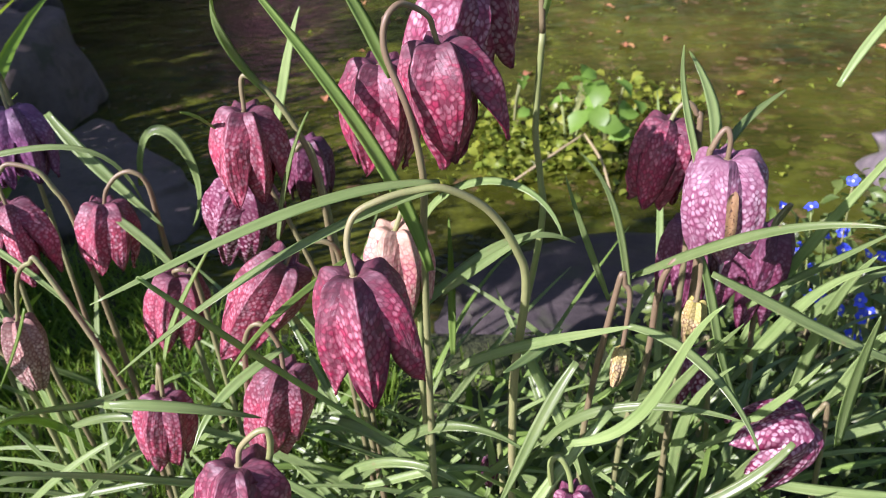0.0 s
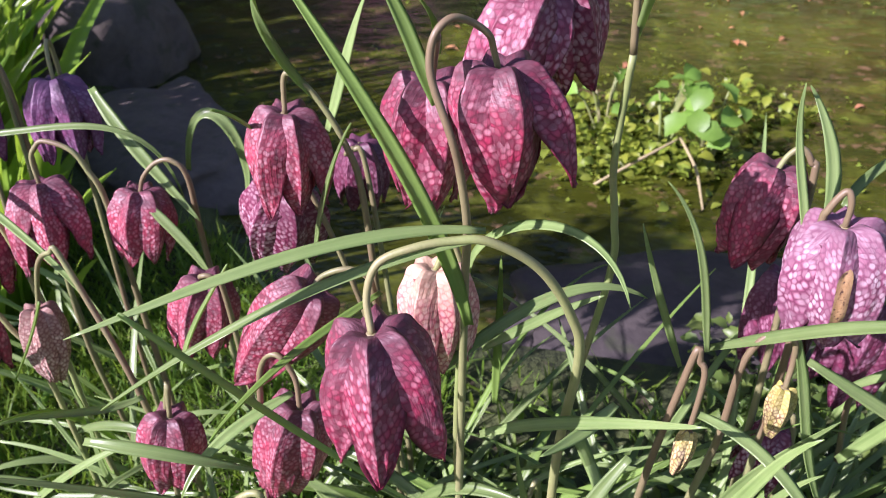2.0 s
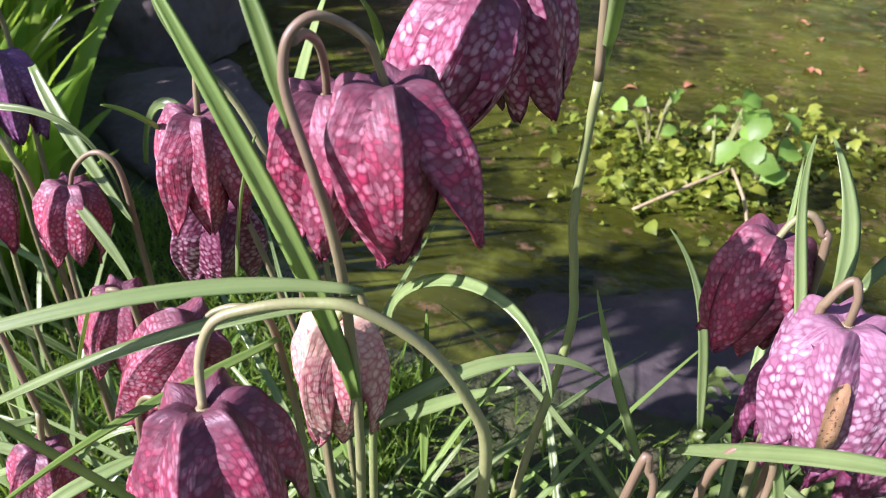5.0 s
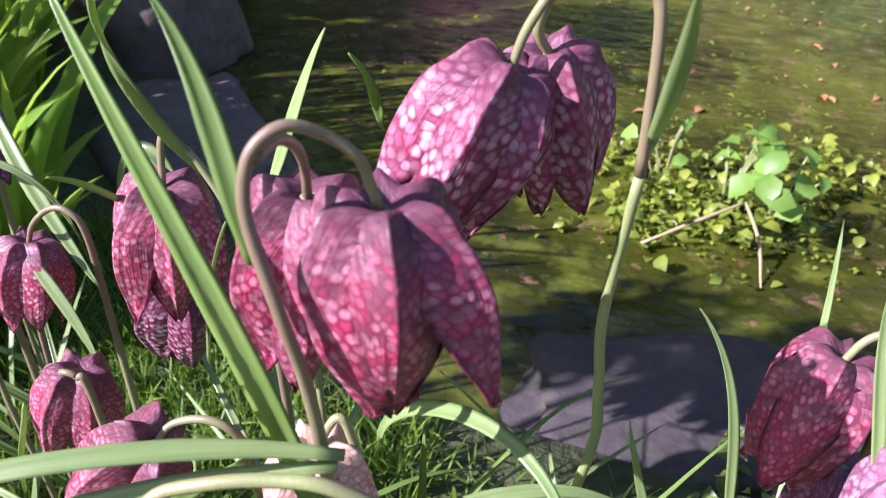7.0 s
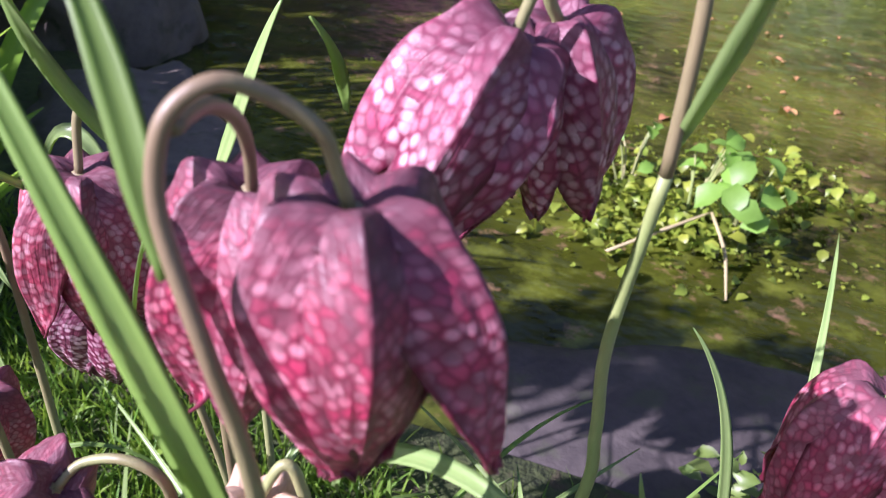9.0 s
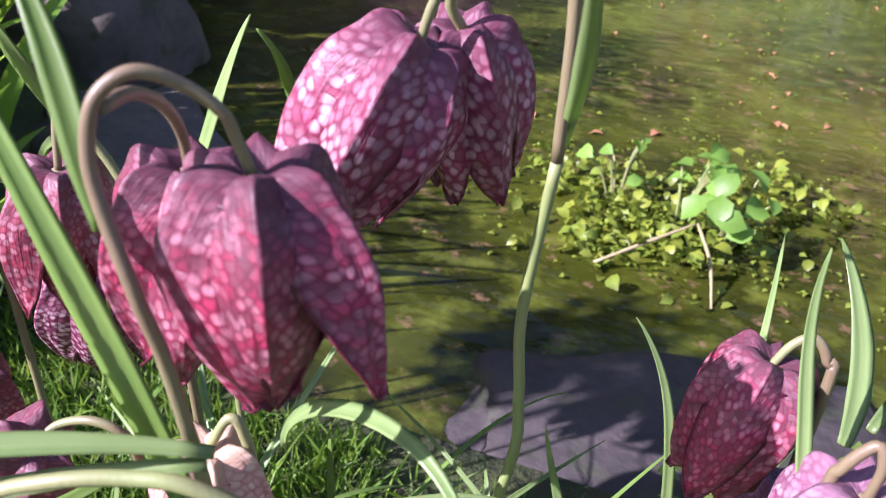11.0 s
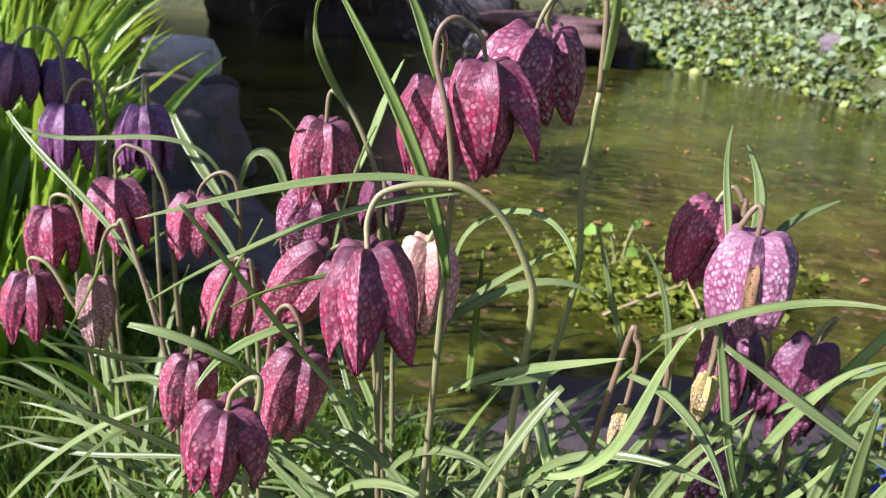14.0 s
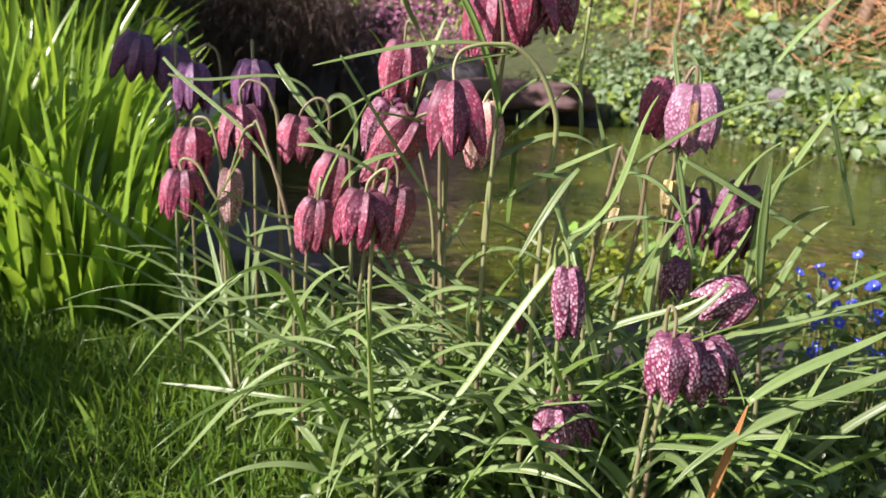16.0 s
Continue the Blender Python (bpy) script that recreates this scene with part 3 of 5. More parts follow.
def fritillary(label, stalk, bells, blades=(), side=None, brown=True, arch=0, thick=1.0, wild=9, seed=1, reach=1.0, group="nodding fritillaries by the pond"):
    """A snake's-head plant: stalk from the neck of its flower down to the soil, bells, long blades and a tuft of basal leaves."""
    rng = np.random.default_rng(seed)
    foot = np.array(stalk[-1])
    if foot[2] > GROUND + 0.01:
        foot = np.array((foot[0] + rng.uniform(-0.008, 0.008), foot[1] + 0.012, GROUND - 0.004))
        stalk = list(stalk) + [tuple(0.5 * (foot + np.array(stalk[-1]))), tuple(foot)]
    plant = thing("fritillary", tuple(foot), label, "fritillary", group)
    if arch:
        v, f = tube(smooth_path(np.array(stalk[:arch + 1]) - foot, 7), np.array((0.0010, 0.0012, 0.0013)) * thick, 9)
        part("flower_stalk", mesh_of("flower_stalk", v, f), STALK_BROWN, plant)
        stalk = stalk[arch:]
    v, f = tube(smooth_path(np.array(stalk) - foot, 7), np.array((0.0013, 0.0014, 0.0015, 0.0016, 0.0017, 0.0019) if arch else (0.0010, 0.0011, 0.0012, 0.0013, 0.0015, 0.0017, 0.0019)) * thick, 9)
    part("stem", mesh_of("stem", v, f), STALK_BROWN if brown else STALK_GREEN, plant)
    if side:
        v, f = tube(smooth_path(np.array(side) - foot, 7), np.array((0.0011, 0.0012, 0.0013)) * thick, 8)
        part("flower_stalk", mesh_of("flower_stalk", v, f), STALK_BROWN if brown or arch else STALK_GREEN, plant)
    for q, b in enumerate(bells):
        add_bell(plant, seed=seed * 10 + q, **b)
    for q, (p0, p1, p2, p3, width, *rest) in enumerate(blades):
        add_leaf(plant, bezier(p0, p1, p2, p3, 22), width, rest[0] if rest else None, rng.uniform(0.2, 0.45), rng.uniform(-0.5, 0.5))
    for q in range(wild):
        a = rng.uniform(0, 2 * math.pi)
        ln = rng.uniform(0.09, 0.22) * reach
        z0 = rng.uniform(0.0, 0.10)
        d = np.array((math.cos(a), math.sin(a) * 0.8, 0))
        rise = rng.uniform(0.45, 1.2)
        p0 = np.array((foot[0], foot[1], GROUND + z0))
        p1 = p0 + d * ln * 0.22 + (0, 0, ln * 0.34 * rise)
        p2 = p0 + d * ln * 0.55 + (0, 0, ln * 0.62 * rise)
        p3 = p0 + d * ln * rng.uniform(0.85, 1.1) + (0, 0, ln * rng.uniform(0.2, 0.95) * rise)
        p3[2] = max(p3[2], GROUND + 0.004)
        add_leaf(plant, bezier(p0, p1, p2, p3, 16), rng.uniform(0.0026, 0.0054), LEAF if rng.random() < 0.64 else LEAF_FRESH, rng.uniform(0.2, 0.5), rng.uniform(-0.9, 0.9), (-0.25, -0.50, 0.83))
    return plant


# ---- ground, pond and banks ----
GROUND, WATER_Z = -0.03, -0.055


def near_edge(x):
    """Front shore of the pond: it bends away on the grassy side."""
    return np.where(x < -0.20, 0.68 + 0.95 * (-0.20 - x), np.where(x > 0.25, 0.68 + 0.75 * (x - 0.25), 0.68))


def far_edge(x):
    return np.clip(3.95 - 1.0 * np.asarray(x), 1.5, 4.5)


def height(x, y):
    """Lawn, pond basin and the planted bank behind it."""
    x, y = np.asarray(x, dtype=float), np.asarray(y, dtype=float)
    into = np.minimum(y - near_edge(x), far_edge(x) - y)
    basin = np.clip(into / 0.10, 0, 1)
    basin = basin * basin * (3 - 2 * basin)
    behind = np.clip(y - far_edge(x), 0, None)
    bank = 1.25 * (1 - np.exp(-behind / 1.5)) * np.clip(1.0 + 0.4 * x, 0.55, 1.3) + 0.05 * np.clip(behind - 2.8, 0, 30)
    wob = 0.006 * np.sin(9.1 * x + 2.0 * y) * np.cos(7.3 * y - 3 * x)
    return GROUND + wob - 0.22 * basin + bank


def ground_sheet():
    s = np.linspace(-1, 1, 150)
    xs = 3.6 * s + 900 * np.sign(s) * np.abs(s) ** 9
    t = np.linspace(-1, 1, 170)
    ys = 1.6 + 3.8 * t + 900 * np.sign(t) * np.abs(t) ** 9
    xx, yy = np.meshgrid(xs, ys)
    v = np.stack([xx, yy, height(xx, yy)], -1).reshape(-1, 3)
    return mesh_of("ground", v, grid_faces(len(ys), len(xs)))


tagged(part("ground", ground_sheet(), LAWN_SOIL), "mossy lawn ground and dark soil round the pond", "ground", kind="structure")
wx, wy = np.meshgrid(np.linspace(-3.6, 2.6, 60), np.linspace(0.6, 4.8, 50))
tagged(part("water", mesh_of("water", np.stack([wx, wy, np.full_like(wx, WATER_Z)], -1).reshape(-1, 3), grid_faces(50, 60)), WATER), "still murky olive pond water", "water", kind="structure")


# ---- stones ----
def stone(label, at, size, mat, seed, spin=0.0, tilt=0.0, worn=0.38):
    """A weathered block: a subdivided cube pushed out and chipped by noise."""
    bm = bmesh.new()
    bmesh.ops.create_cube(bm, size=1.0)
    bmesh.ops.subdivide_edges(bm, edges=bm.edges[:], cuts=13, use_grid_fill=True)
    for v in bm.verts:
        c = v.co.copy()
        ball = c.normalized() * 0.62
        c = c.lerp(ball, worn)
        c *= 1.0 + 0.22 * noise.noise(v.co * 1.9 + Vector((seed * 3.7, seed, 0))) + 0.09 * noise.noise(v.co * 4.5 + Vector((seed, 0, 0))) + 0.035 * noise.noise(v.co * 12.0 + Vector((0, seed, 0)))
        v.co = Vector((c.x * size[0], c.y * size[1], c.z * size[2]))
    me = bpy.data.meshes.new("stone")
    bm.to_mesh(me)
    bm.free()
    ob = part("stone", me, mat)
    ob.matrix_world = pose(*at, tilt, 0, spin)
    return tagged(ob, label, "stone", "stones round the pond")


def across(x, y, z, k=1.36):
    """A place on the far bank, set back over the width of the pond."""
    return (0.1 + k * (x - 0.1), -0.1 + k * (y + 0.1), 0.37 + k * (z - 0.37))


DARK_SLAB = "dark grey weathered stone slab at the pond edge"
stone(DARK_SLAB, (0.135, 0.775, -0.068), (0.34, 0.18, 0.070), STONE_DARK, 1, 14)
stone(DARK_SLAB, (-0.56, 1.02, -0.06), (0.36, 0.20, 0.10), STONE_BROWN, 3, -42, 4, 0.5)
stone("large grey-brown boulder at the pond edge", (-0.87, 1.34, -0.02), (0.27, 0.26, 0.25), STONE_BROWN, 4, -30, 8, 0.75)
stone("large dark grey boulder at the pond edge", (-1.04, 1.56, -0.01), (0.26, 0.26, 0.20), STONE_DARK, 5, -22)
stone("pale sandstone block above the pond, lit by the sun", (-1.01, 1.60, 0.120), (0.15, 0.12, 0.09), STONE_PALE, 6, 32, 6, 0.62)
stone("grey rounded stone at the pond edge", (0.60, 1.04, -0.06), (0.22, 0.18, 0.11), STONE_GREY, 7, 20)
stone("long rust-brown stone lintel on the far bank", across(-0.42, 2.82, 0.155), (0.62, 0.36, 0.13), STONE_RUST, 10, -6)
# the next two are coloured near black for the shade beneath the lintel
stone("dark stone under the lintel on the far bank", across(-0.62, 2.98, 0.04), (0.40, 0.30, 0.26), STONE_SHADED, 11, 15)
stone("dark stone under the lintel on the far bank", across(-0.22, 2.94, 0.04), (0.30, 0.30, 0.26), STONE_SHADED, 12, -12)
stone("grey flat stone among ground cover", across(0.31, 2.84, 0.190), (0.20, 0.15, 0.10), STONE_GREY, 13, 8)
stone("grey flat stone among ground cover", across(0.49, 2.64, 0.190), (0.24, 0.16, 0.11), STONE_GREY, 14, -14)
stone("grey flat stone among ground cover", across(0.68, 2.47, 0.190), (0.28, 0.18, 0.12), STONE_GREY, 15, 21)
stone("stone across the water with shade darkened into its colour", (-1.25, 4.15, 0.02), (0.75, 0.40, 0.40), STONE_SHADED, 17, 5)

# ---- lawn ----
rg = np.random.default_rng(11)


def lawn_patch(n, x0, x1, y0, y1, tall, spread, wide):
    x, y = rg.uniform(x0, x1, n), rg.uniform(y0, y1, n)
    keep = (y < near_edge(x) - 0.03)
    x, y = x[keep], y[keep]
    b = np.stack([x, y, height(x, y) - 0.004], 1)
    a, ln = rg.uniform(0, 6.283, len(x)), rg.uniform(0.4, 1.0, len(x)) ** 1.3 * tall
    lean = rg.uniform(0.15, 1.0, len(x)) * spread
    t = b + np.stack([np.cos(a) * ln * lean, np.sin(a) * ln * lean, ln * np.sqrt(np.clip(1.1 - lean ** 2, 0.05, 1))], 1)
    bow = np.stack([np.zeros(len(x)), np.zeros(len(x)), 0.12 * ln * lean], 1)
    return many_blades(rg, b, t, bow, rg.uniform(0.0012, 0.0026, len(x)) * wide, 4)


stuff("lawn_grass", joined([lawn_patch(9000, -2.2, 1.6, -1.6, 0.6, 0.055, 1.0, 2.6), lawn_patch(24000, -0.75, -0.06, -0.10, 0.80, 0.050, 1.0, 1.0), lawn_patch(3000, -0.14, 0.45, 0.10, 0.78, 0.040, 1.0, 1.0)]), GRASS,
      "short bright green lawn grass with fine blades", "grass")


# ---- strap-leaved clumps beside the lawn ----
def strap_clump(cx, cy, n, tall, seed, wide=0.017, lean=0.62):
    r = np.random.default_rng(seed)
    a, rad = r.uniform(0, 6.283, n), r.uniform(0, 0.10, n)
    x, y = cx + rad * np.cos(a), cy + rad * np.sin(a)
    b = np.stack([x, y, height(x, y) - 0.01], 1)
    ln = tall * r.uniform(0.55, 1.0, n)
    out = r.uniform(0.08, lean, n) * ln
    a2 = a + r.normal(0, 0.5, n)
    t = b + np.stack([np.cos(a2) * out, np.sin(a2) * out, np.sqrt(np.clip(ln ** 2 - out ** 2, 0.001, None)) * r.uniform(0.62, 1.0, n)], 1)
    bow = np.stack([-0.12 * out * np.cos(a2), -0.12 * out * np.sin(a2), 0.20 * out], 1)
    return many_blades(r, b, t, bow, wide * r.uniform(0.6, 1.15, n), 8, 0.35)


k = 0
for cx, cy, n, tall in ((-0.55, 0.62, 120, 0.30), (-0.64, 0.72, 135, 0.42), (-0.74, 0.82, 138, 0.50), (-0.72, 0.64, 135, 0.40), (-0.88, 0.92, 130, 0.52), (-0.66, 0.58, 90, 0.30), (-0.84, 0.72, 120, 0.46), (-1.06, 0.62, 30, 0.30), (-1.00, 1.04, 90, 0.54),
                        (-1.08, 0.82, 90, 0.50), (-1.18, 1.22, 90, 0.56), (-1.30, 1.00, 80, 0.55), (-1.38, 1.38, 90, 0.58), (-1.42, 1.64, 90, 0.62), (-0.48, 0.62, 20, 0.16),
                        # clumps from here on are out of view, added to shade the lawn
                        (-0.64, 0.04, 50, 0.36), (-0.72, -0.10, 60, 0.40), (-0.60, -0.12, 44, 0.30),
                        (-0.60, 0.05, 190, 0.38), (-0.70, 0.15, 190, 0.38), (-0.80, 0.26, 150, 0.35), (-0.52, -0.06, 190, 0.35), (-0.77, 0.12, 220, 0.41), (-0.86, 0.19, 200, 0.41), (-0.88, -0.07, 200, 0.42), (-0.79, -0.18, 200, 0.41)):
    k += 1
    v, f, uv = strap_clump(cx, cy, n, tall, 40 + k, lean=0.30 if n > 140 else 0.52)
    tagged(part("strap_leaf_clump", mesh_of("strap_leaf_clump", v, f, uv), STRAP), "lush clump of bright green strap leaves, the unseen ones added to cast shade", "plant", "strap-leaved clumps", "stuff")


# ---- leafy shrubs added as shade casters beside the lawn and behind the clumps ----
def shade_shrub(foot, crowns, n, size, seed, label):
    """A few thin stems carrying loose crowns of oval leaves; crowns are (x, y, z, radius)."""
    r = np.random.default_rng(seed)
    root = thing("shade_shrub", foot, label, "shrub", "leafy shrubs")
    o = np.array(foot)
    for x, y, z, rad in crowns:
        top = np.array((x, y, z)) - o
        v, f = tube(smooth_path([(0, 0, -0.02), tuple(0.55 * top + (0.02, 0.01, 0)), tuple(top)], 6), (0.010, 0.007, 0.003), 8)
        part("stem", mesh_of("stem", v, f), BARK, root)
        d = r.normal(size=(n, 3))
        d /= np.linalg.norm(d, axis=1)[:, None]
        c = top + d * rad * (r.random((n, 1)) ** 0.45) * (1 + 0.16 * np.sin(5 * d[:, :1] + 3 * d[:, 1:2]))
        v, f, uv = many_leaves(r, c, d + 0.7 * r.normal(size=(n, 3)) + (0, 0, 0.5), size * r.uniform(0.6, 1.2, n), 0.6)
        part("crown", mesh_of("crown", v, f, uv), COVER_LIME, root)


# two shrubs out of view, added only to block sun from shore and clumps
shade_shrub((-0.73, 0.15, GROUND), ((-0.742, 0.165, 0.600, 0.080), (-0.655, 0.115, 0.656, 0.058)), 420, 0.030, 51, "unseen leafy shrub added beside the lawn to shade the shore")
shade_shrub((-1.10, 0.34, GROUND), ((-1.05, 0.28, 0.510, 0.075), (-1.16, 0.42, 0.500, 0.075)), 420, 0.034, 52, "unseen leafy shrub added beside the lawn to shade the clumps")
# added row of sun blockers: their crowns keep the left water and recess dark
for q, (x, y, tall, rad) in enumerate(((-1.95, 1.75, 0.80, 0.34), (-2.15, 2.20, 0.80, 0.40), (-2.35, 2.70, 0.72, 0.40), (-2.55, 3.20, 0.66, 0.40), (-2.75, 3.65, 0.55, 0.42), (-2.50, 2.45, 0.6, 0.40), (-2.08, 2.46, 1.12, 0.22), (-1.70, 0.55, 1.20, 0.15), (-1.85, 0.95, 1.15, 0.15), (-1.95, 1.35, 1.08, 0.16), (-1.60, 0.62, 0.85, 0.13), (-1.70, 0.86, 0.87, 0.13), (-1.99, 1.02, 0.88, 0.27), (-2.24, 1.48, 0.92, 0.30), (-2.02, 1.15, 1.0, 0.24))):
    shade_shrub((x, y, float(height(x, y))), ((x, y, tall, rad), (x - 0.10, y - 0.06, tall * 0.55, rad * 0.9)), 1300 if rad > 0.2 else 420, 0.06, 60 + q, "dense leafy shrub added behind the strap leaves to shade the water")

# ---- pond plants ----
r = np.random.default_rng(5)
n = 420
cx = np.concatenate([r.normal(0.07, 0.065, n), r.normal(0.20, 0.06, n // 3), r.normal(-0.02, 0.05, n // 4)])
cy = np.concatenate([r.normal(1.12, 0.050, n), r.normal(1.30, 0.05, n // 3), r.normal(1.24, 0.04, n // 4)])
c = np.stack([cx, cy, WATER_Z + 0.002 + 0.040 * r.random(len(cx)) ** 2], 1)
nm = np.stack([0.55 * r.normal(size=len(cx)), 0.55 * r.normal(size=len(cx)), np.ones(len(cx))], 1)
stuff("pond_weed", many_leaves(r, c, nm, r.uniform(0.010, 0.024, len(cx)), 0.8), WEED, "yellow-green floating weed with small leaves on the pond", "pond weed")
n = 900
cx, cy = r.normal(0.10, 0.15, n), r.normal(1.22, 0.14, n)
keep = (cy > 0.98) & (np.sin(31 * cx + 4 * np.sin(17 * cy)) * np.sin(27 * cy + 3 * np.sin(13 * cx)) > -0.1)
c = np.stack([cx, cy, WATER_Z + 0.002 + 0.004 * r.random(n)], 1)[keep]
stuff("weed_specks", many_leaves(r, c, np.stack([0.25 * r.normal(size=len(c)), 0.25 * r.normal(size=len(c)), np.ones(len(c))], 1), r.uniform(0.004, 0.010, len(c)), 0.8), WEED, "scattered yellow-green specks of weed round the pond plants", "pond weed")
fl = np.stack([r.uniform(-0.5, 1.2, 420), r.uniform(1.25, 3.4, 420), np.full(420, WATER_Z + 0.002)], 1)
fl = fl[(fl[:, 1] > near_edge(fl[:, 0]) + 0.1) & (fl[:, 1] < far_edge(fl[:, 0]) - 0.05)]
stuff("floating_bits", many_leaves(r, fl, np.tile((0.0, 0.0, 1.0), (len(fl), 1)), r.uniform(0.006, 0.018, len(fl))), WEED, "scattered specks of weed and leaf on the water", "pond weed")
fm = fl[::5] + np.array((0.03, 0.05, 0.0005))
stuff("floating_leaves", many_leaves(r, fm, np.tile((0.0, 0.05, 1.0), (len(fm), 1)), r.uniform(0.012, 0.03, len(fm))), STRAW, "brown fallen leaves floating on the water", "leaves")


def marsh_plant(at, n, size, seed):
    r = np.random.default_rng(seed)
    root = thing("marsh_plant", at, "marsh plant with broad shiny light green leaves in the pond", "water plant", "marsh plants")
    for q in range(n):
        a = r.uniform(0, 6.283)
        d = np.array((math.cos(a), math.sin(a), 0.0))
        top = d * r.uniform(0.01, 0.05) + (0, 0, r.uniform(0.05, 0.11))
        v, f = tube(smooth_path([(0, 0, -0.02), tuple(top * 0.55 + (0, 0, 0.01)), tuple(top)], 4), (0.0016, 0.0012), 6)
        part("leaf_stalk", mesh_of("leaf_stalk", v, f), STALK_GREEN, root)
        v, f, uv = many_leaves(r, top[None], (d * 0.5 + np.array((0, -0.35, 0.75)))[None], size * r.uniform(0.7, 1.1), 0.85)
        part("leaf", mesh_of("leaf", v, f, uv), MARSH, root)
    return root


marsh_plant((0.155, 1.12, WATER_Z), 11, 0.038, 3)
marsh_plant((0.10, 1.16, WATER_Z), 9, 0.034, 4)
marsh_plant((0.02, 1.20, WATER_Z), 6, 0.028, 6)
for q, (a, b) in enumerate((((0.02, 1.02, WATER_Z + 0.01), (0.12, 1.10, WATER_Z + 0.045)), ((0.12, 1.10, WATER_Z + 0.045), (0.15, 1.0, WATER_Z + 0.0)))):
    v, f = tube(smooth_path([a, tuple(0.5 * (np.array(a) + b) + (0.005, 0, 0.004)), b], 5), (0.0018, 0.0022, 0.0012), 7)
    tagged(part("twig", mesh_of("twig", v, f), REED), "pale dead reed stalk lying in the pond", "twig")


# ---- far bank ----
def bank_leaves(n, x0, x1, d0, d1, lift, size, seed, gaps=0.5):
    r = np.random.default_rng(seed)
    x = r.uniform(x0, x1, n)
    d = r.uniform(d0, d1, n)
    y = far_edge(x) + d
    clump = 0.5 + 0.5 * np.sin(11 * x + 3 * np.sin(7 * d)) * np.sin(13 * d + 5 * x + 2 * np.sin(4 * x))
    z = height(x, y) + lift * (0.15 + clump ** 1.5) * r.random(n)
    keep = clump + 0.5 * r.random(n) > gaps
    x, y, z = x[keep], y[keep], z[keep]
    n = len(x)
    return many_leaves(r, np.stack([x, y, z], 1), np.stack([0.8 * r.normal(size=n), -0.45 + 0.8 * r.normal(size=n), np.ones(n)], 1), size * r.uniform(0.35, 1.5, n) * (0.7 + 0.6 * np.sin(5 * x + 3 * y) ** 2), 0.75)


stuff("under_cover", bank_leaves(6000, -0.6, 2.2, -0.06, 0.50, 0.05, 0.034, 27, 0.0), BED_WEED, "dark green low leaves under the ground cover")
stuff("ground_cover", bank_leaves(7500, -0.35, 2.1, -0.04, 0.46, 0.19, 0.044, 21, 0.74), COVER, "grey-green ground cover in clumps on the sunny bank")
stuff("lime_cover", joined([bank_leaves(3400, -0.75, 2.0, -0.13, 0.16, 0.15, 0.044, 22, 0.72), bank_leaves(6500, -0.7, 2.4, 0.42, 2.0, 0.40, 0.042, 23, 0.80)]), COVER_LIME, "fresh yellow-green leaves along the water and up the bank")
stuff("bank_shrubs", joined([bank_leaves(6200, -4.0, 3.4, 1.3, 3.0, 1.0, 0.060, 24), bank_leaves(2500, -4.0, -0.9, 0.6, 1.9, 0.6, 0.055, 25)]), COVER_LIME, "loose green shrubs at the top of the bank")


def straw_scatter(n, x0, x1, d0, d1, ln, seed):
    r = np.random.default_rng(seed)
    x, d = r.uniform(x0, x1, n), r.uniform(d0, d1, n)
    keep = np.sin(6 * x + 2 * np.sin(5 * d)) * np.sin(8 * d - 3 * x) + 0.9 * r.random(n) > 0.15
    x, d = x[keep], d[keep]
    n = len(x)
    y = far_edge(x) + d
    b = np.stack([x, y, height(x, y) + 0.03 + 0.05 * r.random(n)], 1)
    a, q = r.uniform(0, 6.283, n), ln * r.uniform(0.4, 1.0, n)
    t = b + np.stack([np.cos(a) * q, np.sin(a) * q * 0.7, q * r.uniform(-0.2, 0.9, n)], 1)
    return many_blades(r, b, t, np.zeros_like(b), r.uniform(0.003, 0.007, n), 2)


stuff("straw", joined([straw_scatter(1500, -0.2, 1.7, 0.35, 1.35, 0.24, 31), straw_scatter(1500, 0.0, 1.3, 0.25, 0.95, 0.20, 33), straw_scatter(500, -0.4, 1.9, 0.6, 1.7, 0.40, 32)]), STRAW, "orange-brown fallen needles and straw on the bank", "straw")
r = np.random.default_rng(9)
for q in range(20):
    x = -0.2 + 0.10 * q + r.uniform(-0.05, 0.05)
    y = float(far_edge(x)) + r.uniform(0.30, 0.85)
    z = float(height(x, y))
    top = (x + r.uniform(-0.12, 0.12), y + r.uniform(-0.1, 0.15), z + r.uniform(0.5, 1.2))
    root = thing("woody_stem", (x, y, z - 0.03), "bare brown woody shrub stem on the bank", "shrub", "bare shrub stems")
    o = np.array((x, y, z - 0.03))
    thick = 0.022 if q in (9, 10) else r.uniform(0.004, 0.010)
    v, f = tube(smooth_path([(0, 0, 0), tuple(0.5 * (np.array(top) - o) + (0.03 * r.normal(), 0, 0)), tuple(np.array(top) - o)], 6), (thick * 1.3, thick, thick * 0.6), 8)
    part("trunk", mesh_of("trunk", v, f), BARK, root)
    for w in range(3):
        s = (np.array(top) - o) * r.uniform(0.3, 0.8)
        e = s + (r.normal() * 0.14, r.normal() * 0.08, r.uniform(0.05, 0.25))
        v, f = tube(smooth_path([tuple(s), tuple(0.5 * (s + e) + (0, 0, 0.02)), tuple(e)], 4), (thick * 0.5, thick * 0.25), 6)
        part("twig", mesh_of("twig", v, f), BARK, root)

# tall dark hedge closing the garden behind the bank and beside the pond, added unseen to block light and darken
# reflections
r = np.random.default_rng(19)
n = 9000
hx, hy = np.concatenate([r.uniform(-9, 9, n), r.uniform(-7.5, -5.5, n // 2)]), np.concatenate([r.uniform(7.5, 9.0, n), r.uniform(2.6, 9.0, n // 2)])
